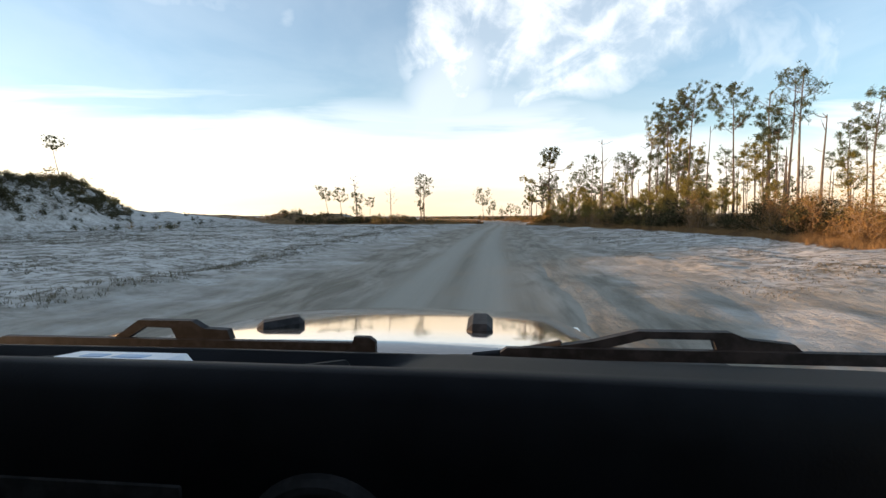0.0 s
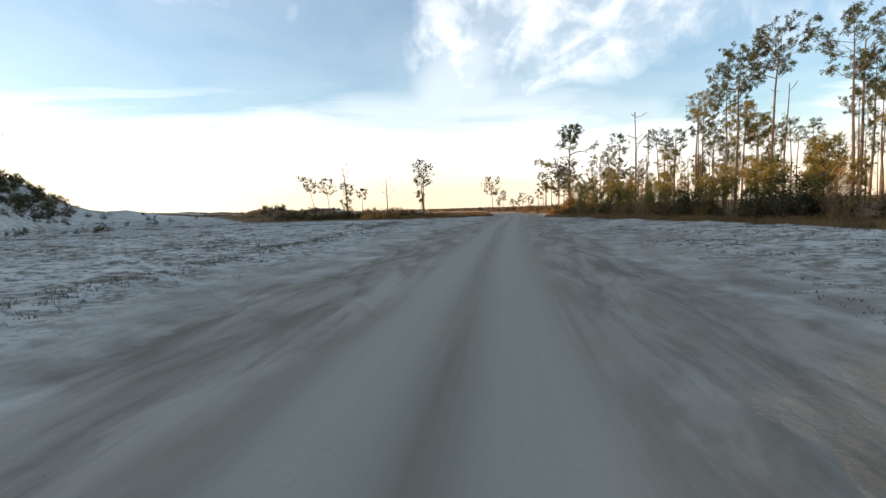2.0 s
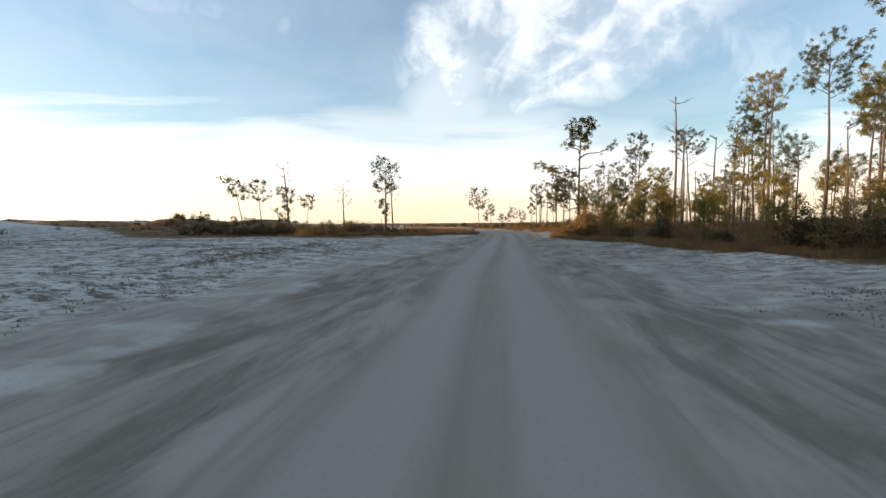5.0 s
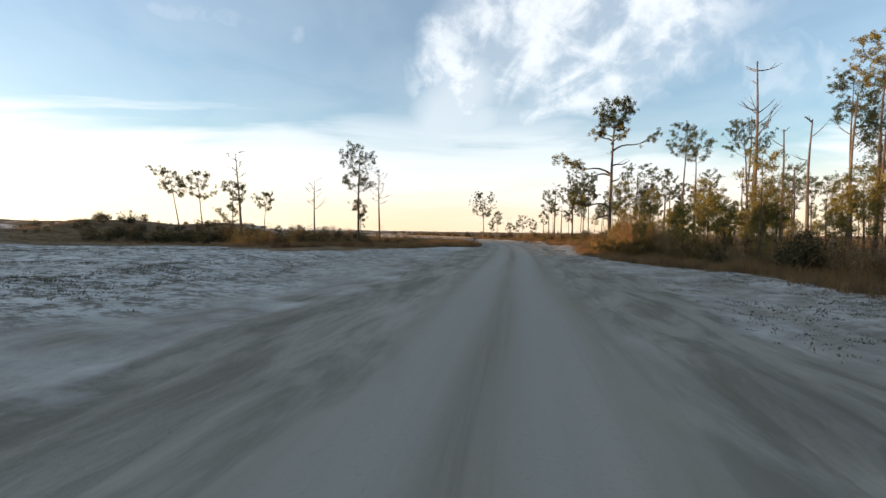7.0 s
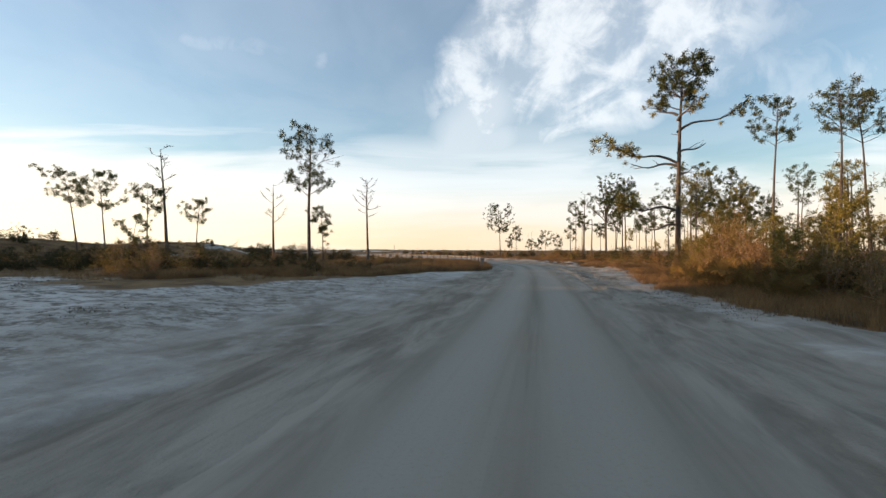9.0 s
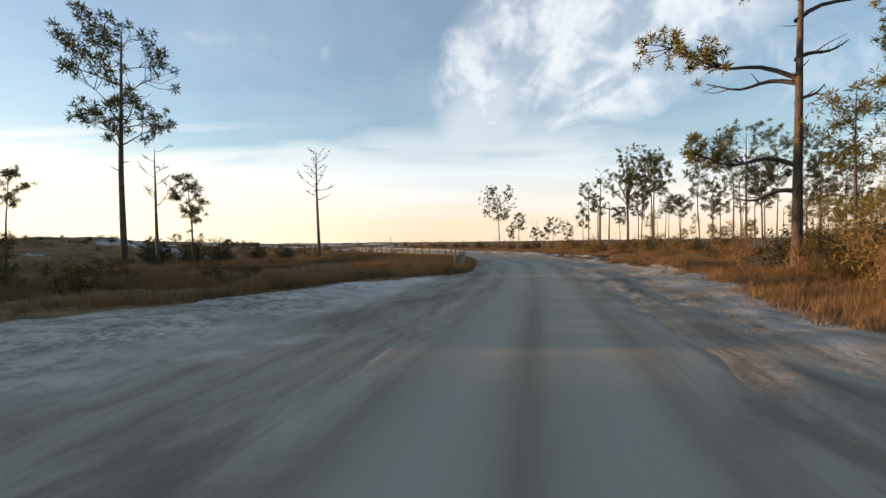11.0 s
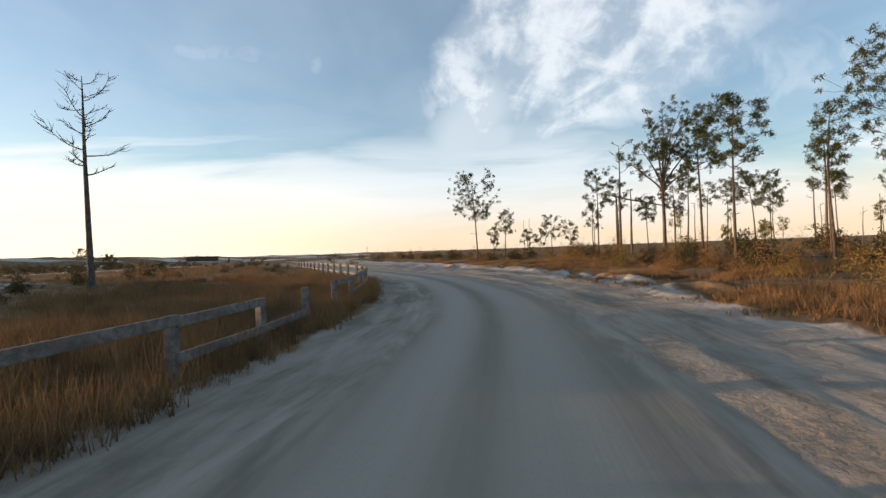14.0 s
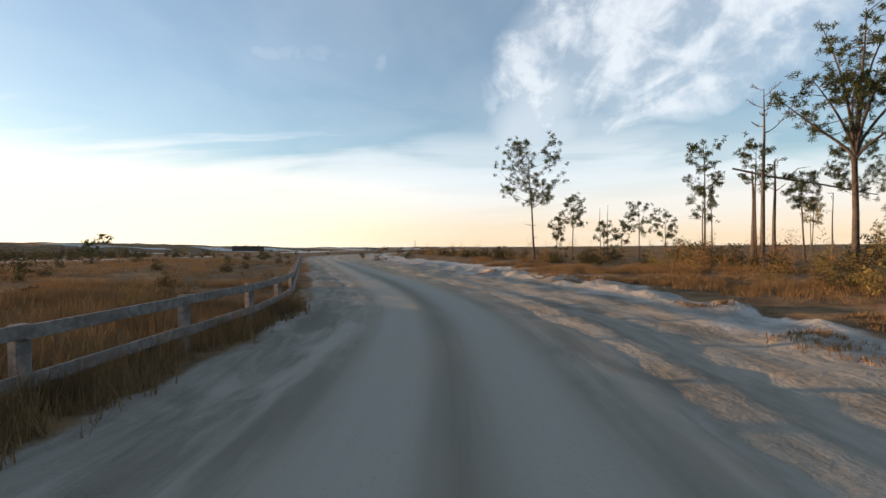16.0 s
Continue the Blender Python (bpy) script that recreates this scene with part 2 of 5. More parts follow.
r = Mat("road_sand", 0.9, spec=0.15)
lane = r.noise(1.0, 5, 0.6, "UV", (0.9, 0.03, 1.0), 0.3)
lane2 = r.noise(1.0, 5, 0.65, "UV", (5.0, 0.12, 1.0), 0.3)
patch = r.noise(0.35, 5, 0.6)
grit = r.noise(22.0, 4, 0.7)
wheel = r.attr("wheel", "Red")
rc = r.mix(r.ramp(lane, 0.35, 0.65), (0.185, 0.167, 0.132), (0.275, 0.250, 0.205))
rc = r.mix(r.ramp(patch, 0.45, 0.7, 0.0, 0.5), rc, (0.26, 0.205, 0.145))
rc = r.mix(r.math("MULTIPLY", r.ramp(lane2, 0.50, 0.70), 0.34), rc, (0.140, 0.130, 0.102))
rc = r.mix(r.math("MULTIPLY", wheel, 0.75), rc, (0.335, 0.318, 0.272))
rc = r.mix(r.math("MULTIPLY", r.ramp(grit, 0.5, 0.75), 0.35), rc, (0.20, 0.178, 0.146))
rc = r.mix(r.ramp(r.math("ADD", r.attr("wheel", "Green"), r.math("MULTIPLY", r.math("SUBTRACT", r.noise(1.0, 4, 0.6, "UV", (0.8, 0.12, 1.0)), 0.5), 0.7)), 0.42, 0.72), rc, track_colour(r))
r.colour(rc)
r.bump(r.math("ADD", r.math("MULTIPLY", lane2, 1.0), r.math("MULTIPLY", grit, 0.2)), 0.3, 0.02)
M_ROAD = r.m


def leaf_mat(name, a, b, c=None, through_=0.18):
    """Leaves: mixed tints, and part of the light passes through the blade."""
    k = Mat(name, 0.8, spec=0.08)
    col = k.mix(k.island(), a, b)
    if c:
        col = k.mix(k.ramp(k.noise(0.9, 3, where="Object"), 0.45, 0.65), col, c)
    col = k.mix(k.math("MULTIPLY", k.each(), 0.35), col, tuple(v * 0.7 for v in a))
    k.colour(col)
    glass = k.n.new("ShaderNodeBsdfTranslucent")
    k.l.new(k.mix(0.5, col, b), glass.inputs["Color"])
    both = k.n.new("ShaderNodeMixShader")
    both.inputs[0].default_value = through_
    k.l.new(k.b.outputs[0], both.inputs[1])
    k.l.new(glass.outputs[0], both.inputs[2])
    k.l.new(both.outputs[0], k.n["Material Output"].inputs[0])
    return k.m


def bark_mat(name, a, b, scale=14.0):
    k = Mat(name, 0.92, spec=0.1)
    n1 = k.noise(scale, 6, 0.7, "Object", (1.0, 1.0, 0.22))
    n2 = k.noise(1.3, 3)
    col = k.mix(k.ramp(n1, 0.35, 0.65), a, b)
    col = k.mix(k.ramp(n2, 0.45, 0.7, 0.0, 0.5), col, tuple(min(1.0, v * 1.35) for v in b))
    k.colour(col)
    k.bump(n1, 0.8, 0.03)
    return k.m


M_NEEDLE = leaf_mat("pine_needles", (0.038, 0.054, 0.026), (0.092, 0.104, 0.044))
# yellower needles for young pines, with warm sunlight put into the colour too
M_NEEDLE_Y_SUNLIT = leaf_mat("sunlit_pine_needles", (0.112, 0.108, 0.034), (0.24, 0.20, 0.058))
M_BARK = bark_mat("pine_bark", (0.044, 0.037, 0.032), (0.108, 0.090, 0.076))
M_DEAD = bark_mat("dead_wood", (0.052, 0.045, 0.040), (0.140, 0.122, 0.106), 18.0)
M_GRASS = leaf_mat("dry_grass", (0.182, 0.114, 0.054), (0.335, 0.212, 0.102), (0.098, 0.070, 0.044))
M_WEED = leaf_mat("dune_weed", (0.10, 0.093, 0.070), (0.21, 0.188, 0.145))
M_SCRUB = leaf_mat("dark_scrub_leaves", (0.036, 0.038, 0.020), (0.090, 0.080, 0.040))
M_OLIVE = leaf_mat("olive_scrub_leaves", (0.120, 0.102, 0.034), (0.270, 0.200, 0.066))
M_BROWN = leaf_mat("brown_scrub_leaves", (0.150, 0.090, 0.040), (0.300, 0.185, 0.078))
M_TWIG = bark_mat("twigs", (0.17, 0.118, 0.078), (0.33, 0.24, 0.16), 30.0)
M_PALM = leaf_mat("palmetto_fronds", (0.085, 0.070, 0.026), (0.17, 0.115, 0.042), (0.19, 0.110, 0.045))
wd = Mat("weathered_rail_wood", 0.85, spec=0.15)
wg = wd.noise(9.0, 6, 0.65, "Object", (1.0, 1.0, 1.0))
wg2 = wd.noise(1.2, 3)
wd.colour(wd.mix(wd.ramp(wg2, 0.4, 0.65, 0.0, 0.5), wd.mix(wd.ramp(wg, 0.35, 0.65), (0.12, 0.114, 0.106), (0.235, 0.225, 0.208)), (0.115, 0.094, 0.077)))
wd.bump(wg, 0.4, 0.01)
M_WOOD = wd.m


# ---------------- the plan ----------------
def smooth(e0, e1, x):
    t = np.clip((x - e0) / (e1 - e0), 0, 1)
    return t * t * (3 - 2 * t)


CENTRE = [(-0.9, -60), (-0.9, 0), (-0.8, 25), (-0.3, 48), (0.3, 63), (1.1, 78), (1.6, 92), (1.7, 104), (1.1, 112), (-0.6, 119),
          (-3.4, 126), (-7.6, 133), (-13.0, 141), (-19.6, 151), (-28, 163), (-38, 178), (-48, 196), (-55, 218), (-58, 245), (-60, 300), (-60, 420)]


def resample(points, step):
    p = np.array(points, float)
    s = np.concatenate([[0], np.cumsum(np.linalg.norm(np.diff(p, axis=0), axis=1))])
    n = int(s[-1] / step) + 1
    q = np.linspace(0, s[-1], n)
    out = np.stack([np.interp(q, s, p[:, k]) for k in (0, 1)], 1)
    win = max(3, int(8 / step) | 1)
    pad = np.pad(out, ((win // 2, win // 2), (0, 0)), "edge")
    ker = np.ones(win) / win
    return np.stack([np.convolve(pad[:, k], ker, "valid") for k in (0, 1)], 1)


LINE = resample(CENTRE, 0.5)
TANG = np.gradient(LINE, axis=0)
TANG /= np.linalg.norm(TANG, axis=1)[:, None]
NORM = np.stack([TANG[:, 1], -TANG[:, 0]], 1)


def road_uv(x, y):
    """Signed distance from the centre line (right positive) and length along it."""
    x, y = np.asarray(x, float).ravel(), np.asarray(y, float).ravel()
    u, v = np.empty_like(x), np.empty_like(x)
    sub = LINE[::2]
    for i in range(0, len(x), 4000):
        d = (x[i:i + 4000, None] - sub[None, :, 0]) ** 2 + (y[i:i + 4000, None] - sub[None, :, 1]) ** 2
        k = d.argmin(1) * 2
        r0 = np.stack([x[i:i + 4000], y[i:i + 4000]], 1) - LINE[k]
        u[i:i + 4000] = (r0 * NORM[k]).sum(1)
        v[i:i + 4000] = k * 0.5 + (r0 * TANG[k]).sum(1)
    return u, v


def value_noise(x, y, scale, seed=0):
    """Smooth lattice noise in -1..1."""
    x, y = np.asarray(x) / scale, np.asarray(y) / scale
    xi, yi = np.floor(x).astype(np.int64), np.floor(y).astype(np.int64)
    fx, fy = x - xi, y - yi
    fx, fy = fx * fx * (3 - 2 * fx), fy * fy * (3 - 2 * fy)

    def h(a, b):
        k = (a * 374761393 + b * 668265263 + seed * 982451653) & 0x7FFFFFFF
        k = ((k ^ (k >> 13)) * 1274126177) & 0x7FFFFFFF
        return ((k ^ (k >> 16)) & 0xFFFF) / 32767.5 - 1
    a = h(xi, yi) * (1 - fx) + h(xi + 1, yi) * fx
    b = h(xi, yi + 1) * (1 - fx) + h(xi + 1, yi + 1) * fx
    return a * (1 - fy) + b * fy


def veg_right(y):
    """x at which the scrub on the right of the road begins."""
    return np.interp(y, [-60, 17, 28, 45, 59, 67, 73, 82, 98, 108, 115, 124, 132, 142, 160, 200, 260], [16, 14, 14, 12.2, 9.6, 8.8, 7.0, 6.8, 8.8, 7.8, 7.2, 5.6, 2.4, -0.4, -14, -38, -46])


def veg_left(x):
    """y beyond which the dry field on the left begins."""
    return np.interp(x, [-200, -60, -38, -32, -17, -12, -9, -6, -2.3], [96, 90, 77, 76, 75.5, 76.5, 82, 93, 100.5])


def height(x, y, uv=None):
    x, y = np.asarray(x, float), np.asarray(y, float)
    shape = x.shape
    x, y = x.ravel(), y.ravel()
    u, v = uv if uv is not None else road_uv(x, y)
    off = np.abs(u)
    h = 0.42 * smooth(3.0, 16.0, off)
    h += 0.10 * smooth(2.6, 5.0, off) * value_noise(x, y, 3.1, 1) + 0.05 * smooth(2.8, 4.5, off) * value_noise(x, y, 0.9, 2)
    h += 0.03 * smooth(2.8, 4.0, off) * value_noise(u, v * 0.15, 0.55, 9)
    # berm of pushed sand along the right-hand edge
    h += 0.12 * np.exp(-((u - 3.05) / 0.20) ** 2) * (0.55 + 0.45 * value_noise(v, v * 0, 5.0, 5))
    h += 0.34 * np.exp(-((u - 6.9) / 1.2) ** 2) * smooth(86, 106, y) * np.maximum(0, 0.40 + 0.32 * value_noise(u * 1.5, v, 2.2, 6) + 0.55 * value_noise(u, v * 0.7, 0.75, 16) + 0.45 * value_noise(u, v, 0.4, 24))
    # low grassy rim of the plain on the left
    rim = np.interp(y, [0, 14, 22, 44, 60], [-8.4, -8.6, -9.2, -10.5, -12.0])
    h += 0.07 * np.exp(-((x - rim) / 0.8) ** 2) * smooth(66, 52, y)
    h -= 0.10 * smooth(2.5, 1.9, off)
    h += 0.02 * smooth(2.0, 2.6, off) * value_noise(x, y, 0.7, 14)
    # the large dune and the swells behind the plain
    # the unseen stretch before y 45 is added, its crest set for shade
    along_y = np.clip(y, -75, 49)
    reach = np.hypot(x + 84.5 + 0.03 * (49 - along_y), y - along_y) + 1.6 * value_noise(x, y, 9, 3)
    ridge = smooth(36, 22, reach)
    h += (7.0 - 0.6 * smooth(45, 28, y) - 2.5 * smooth(25, 11, y)) * ridge * (1 + 0.05 * value_noise(x, y, 8, 13))
    h += 2.6 * np.exp(-(((x + 64) / 16) ** 2 + ((y - 78) / 12) ** 2)) * (1 + 0.2 * value_noise(x, y, 5, 4))
    # a chain of low dunes, added to shade the flats beside the bend
    chain = np.exp(-((x + 43 + 4 * value_noise(x * 0, y, 19, 17)) / 6.0) ** 2) * smooth(80, 92, y) * smooth(130, 112, y)
    h += chain * (1.85 + 0.6 * value_noise(x, y, 8, 18) + 0.3 * value_noise(x, y, 3, 19))
    far = smooth(45, 110, -u) * smooth(40, 110, y)
    h += far * (0.75 + 1.0 * value_noise(x, y, 27, 7) + 0.7 * value_noise(x, y, 9, 8) + 0.35 * value_noise(x, y, 4, 20))
    back = smooth(-120, -170, x) * smooth(-40, 20, y) * smooth(420, 200, y)
    h += back * (2.0 + 2.0 * value_noise(x, y, 60, 11))
    far2 = smooth(170, 330, y)
    h += far2 * (0.55 + 0.8 * value_noise(x, y, 45, 12))
    return h.reshape(shape)


def ground_z(x, y):
    return float(height(np.array([x]), np.array([y]))[0])


def axis(parts):
    out = []
    for lo, hi, step in parts:
        out += list(np.arange(lo, hi, step))
    return out


def mesh_object(name, verts, faces, mats, parent=None, smooth_shade=False):
    me = bpy.data.meshes.new(name)
    if isinstance(verts, np.ndarray) and isinstance(faces, np.ndarray):
        n, k = faces.shape
        me.vertices.add(len(verts))
        me.vertices.foreach_set("co", verts.astype(np.float32).ravel())
        me.loops.add(n * k)
        me.loops.foreach_set("vertex_index", faces.astype(np.int32).ravel())
        me.polygons.add(n)
        me.polygons.foreach_set("loop_start", np.arange(0, n * k, k, dtype=np.int32))
        me.update(calc_edges=True)
    else:
        me.from_pydata([tuple(v) for v in verts], [], faces)
    for m in (mats if isinstance(mats, (list, tuple)) else [mats]):
        me.materials.append(m)
    if smooth_shade:
        me.polygons.foreach_set("use_smooth", np.ones(len(me.polygons), bool))
    ob = new(name, me)
    if parent:
        ob.parent = parent
    return ob


xs = axis([(-3000, -1000, 500), (-1000, -300, 70), (-300, -120, 9), (-120, -40, 2.2), (-40, -14, 0.9), (-14, 14, 0.28), (14, 40, 0.9), (40, 120, 4), (120, 300, 20), (300, 1000, 100), (1000, 3001, 500)])
ys = axis([(-1500, -200, 260), (-200, -40, 20), (-40, -4, 2), (-4, 150, 0.45), (150, 260, 1.6), (260, 420, 5), (420, 1000, 40), (1000, 4001, 500)])
gx, gy = np.meshgrid(xs, ys, indexing="ij")
gu, gv = road_uv(gx, gy)
gz = height(gx, gy, (gu, gv)).ravel()
gxf, gyf = gx.ravel(), gy.ravel()
nx, ny = len(xs), len(ys)
idx = np.arange(nx * ny).reshape(nx, ny)
quads = np.stack([idx[:-1, :-1], idx[1:, :-1], idx[1:, 1:], idx[:-1, 1:]], -1).reshape(-1, 4)
ground = mesh_object("ground", np.stack([gxf, gyf, gz], 1), quads, M_GROUND, smooth_shade=True)
tagged(ground, "pale quartz sand ground with tyre tracks, weeds and dry grass", "ground", kind="structure")
jit = value_noise(gxf, gyf, 2.3, 21) * 0.9 + value_noise(gxf, gyf, 7.0, 22) * 1.2
track_zone = smooth(-9.0, -4.5, gu + jit * 0.9) * smooth(6.8, 3.8, gu + jit * 0.6)
track_zone = np.maximum(track_zone, 0.9 * smooth(12, 5, gu + jit * 1.2) * smooth(0, 2, gu))
track_zone = np.maximum(track_zone, 0.6 * smooth(-14, -8, gu + jit * 1.5) * smooth(52, 66, gyf) * smooth(2, 0, gu))
track_zone *= 1 - 0.75 * smooth(86, 93, gyf) * smooth(-3.2, -4.2, gu + 0.4 * jit)
track_zone = np.maximum(track_zone, 2.6 * smooth(5.2, 3.4, np.abs(gu + 0.3 * jit)))
track_zone = np.maximum(track_zone, 2.2 * smooth(6.3, 4.8, gu + 0.3 * jit) * smooth(0, 1, gu) * smooth(94, 106, gyf))
grass_r = smooth(-0.9, 0.7, gxf - veg_right(gyf) + jit * 0.45)
grass_l = smooth(-2.5, 2.5, gyf - veg_left(gxf) + jit * 1.4) * smooth(-3.5, -4.7, gu + jit * 0.3) * smooth(70, 75, gyf)
sandy = smooth(0.12, 0.5, value_noise(gxf * 0.55, gyf, 11, 23) + 0.25 * jit) * smooth(-13, -26, gu)
dune = smooth(1.0, 2.0, gz) * smooth(-40, -50, gxf) * smooth(100, 85, gyf)
grass = np.clip(np.maximum(grass_r, grass_l * (1 - 0.9 * sandy)), 0, 1) * (1 - 0.85 * dune)
weed = smooth(-4.6, -8.0, gu + jit * 0.7) * (1 - 0.7 * dune) * smooth(-70, -45, gxf)
weed = np.maximum(weed, 0.95 * smooth(4.0, 7.5, gu + 0.5 * jit) * (1 - 0.5 * smooth(92, 104, gyf)))
weed = np.maximum(weed, 0.95 * smooth(2.2, 4.0, gz + 0.7 * jit) * smooth(-40, -50, gxf))
cov = ground.data.color_attributes.new("cover", "FLOAT_COLOR", "POINT")
cov.data.foreach_set("color", np.stack([track_zone, grass, weed, np.ones_like(weed)], 1).astype(np.float32).ravel())


def set_uv(ob, u, v):
    lay = ob.data.uv_layers.new(name="UVMap")
    li = np.empty(len(ob.data.loops), np.int32)
    ob.data.loops.foreach_get("vertex_index", li)
    lay.data.foreach_set("uv", np.stack([u[li], v[li]], 1).astype(np.float32).ravel())


set_uv(ground, gu, gv)

# the road: a worn sanded strip that dips under the loose sand at both edges
cols = np.linspace(-3.3, 3.3, 45)
rows_i = np.arange(60, min(len(LINE), 900))
ru, rv = np.meshgrid(cols, rows_i * 0.5)
px = LINE[rows_i][:, None, :] + NORM[rows_i][:, None, :] * cols[None, :, None]
wob = value_noise(rv, rv * 0 + 3, 9.0, 31) * 0.10
ruts = -0.010 * (np.exp(-((ru - 0.72 + wob) / 0.5) ** 2) + np.exp(-((ru + 0.92 + wob) / 0.5) ** 2))
edge = -0.06 * smooth(2.1, 3.1, np.abs(ru) + 0.25 * value_noise(rv, np.sign(ru) * 5, 1.7, 32) + 0.15 * value_noise(rv, np.sign(ru) * 9, 0.6, 33))
rz = 0.012 + ruts + edge + 0.008 * value_noise(ru, rv * 0.2, 0.35, 34)
nr, nc = ru.shape
idx = np.arange(nr * nc).reshape(nr, nc)
quads = np.stack([idx[:-1, :-1], idx[:-1, 1:], idx[1:, 1:], idx[1:, :-1]], -1).reshape(-1, 4)
road = mesh_object("road", np.stack([px[..., 0].ravel(), px[..., 1].ravel(), rz.ravel()], 1), quads, M_ROAD, smooth_shade=True)
tagged(road, "hard grey-tan sand track with pale wheel ruts", "road", kind="structure")
set_uv(road, ru.ravel(), rv.ravel())
wheelmask = (np.exp(-((ru - 0.72 + wob) / 0.60) ** 4) + np.exp(-((ru + 0.92 + wob) / 0.62) ** 4) + 0.35 * np.exp(-((ru - 2.2 + wob) / 0.3) ** 4)).ravel()
wm = road.data.color_attributes.new("wheel", "FLOAT_COLOR", "POINT")
wm.data.foreach_set("color", np.stack([wheelmask, np.abs(ru).ravel() / 3.0, wheelmask, np.ones_like(wheelmask)], 1).astype(np.float32).ravel())


# ---------------- plants ----------------
def tube(points, radii, sides=7):
    """Vertices and faces of a bent, tapering tube."""
    p = np.array(points, float)
    t = np.gradient(p, axis=0)
    t /= np.linalg.norm(t, axis=1)[:, None] + 1e-9
    ref = np.array([0.31, 0.95, 0.05])
    verts, faces = [], []
    for k in range(len(p)):
        a = np.cross(t[k], ref)
        a /= np.linalg.norm(a) + 1e-9
        b = np.cross(t[k], a)
        for s in range(sides):
            th = 2 * math.pi * s / sides
            verts.append(p[k] + radii[k] * (math.cos(th) * a + math.sin(th) * b))
    for k in range(len(p) - 1):
        for s in range(sides):
            i, j = k * sides + s, k * sides + (s + 1) % sides
            faces.append((i, i + sides, j + sides, j))
    faces.append(tuple(range((len(p) - 1) * sides, len(p) * sides)))
    return verts, faces


def join(lists):
    verts, faces = [], []
    for v, f in lists:
        o = len(verts)
        verts += list(v)
        faces += [tuple(i + o for i in q) for q in f]
    return verts, faces


def needles(rng, centre, radius, count, length, width):
    """A clump of thin blades radiating from a point, denser upwards."""
    d = rng.normal(size=(count, 3))
    d[:, 2] += 0.25
    d /= np.linalg.norm(d, axis=1)[:, None]
    start = centre + d * radius * rng.uniform(0.0, 0.95, (count, 1))
    side = np.cross(d, rng.normal(size=(count, 3)))
    side /= np.linalg.norm(side, axis=1)[:, None] + 1e-9
    ln = length * rng.uniform(0.6, 1.2, (count, 1))
    w = width * rng.uniform(0.7, 1.3, (count, 1))
    a, b, c = start - side * w * 0.5, start + side * w * 0.5, start + d * ln
    return np.stack([a, b, c], 1).reshape(-1, 3)


def blades_object(name, tri_verts, mat, parent=None):
    v = np.concatenate(tri_verts)
    return mesh_object(name, v, np.arange(len(v)).reshape(-1, 3), mat, parent)


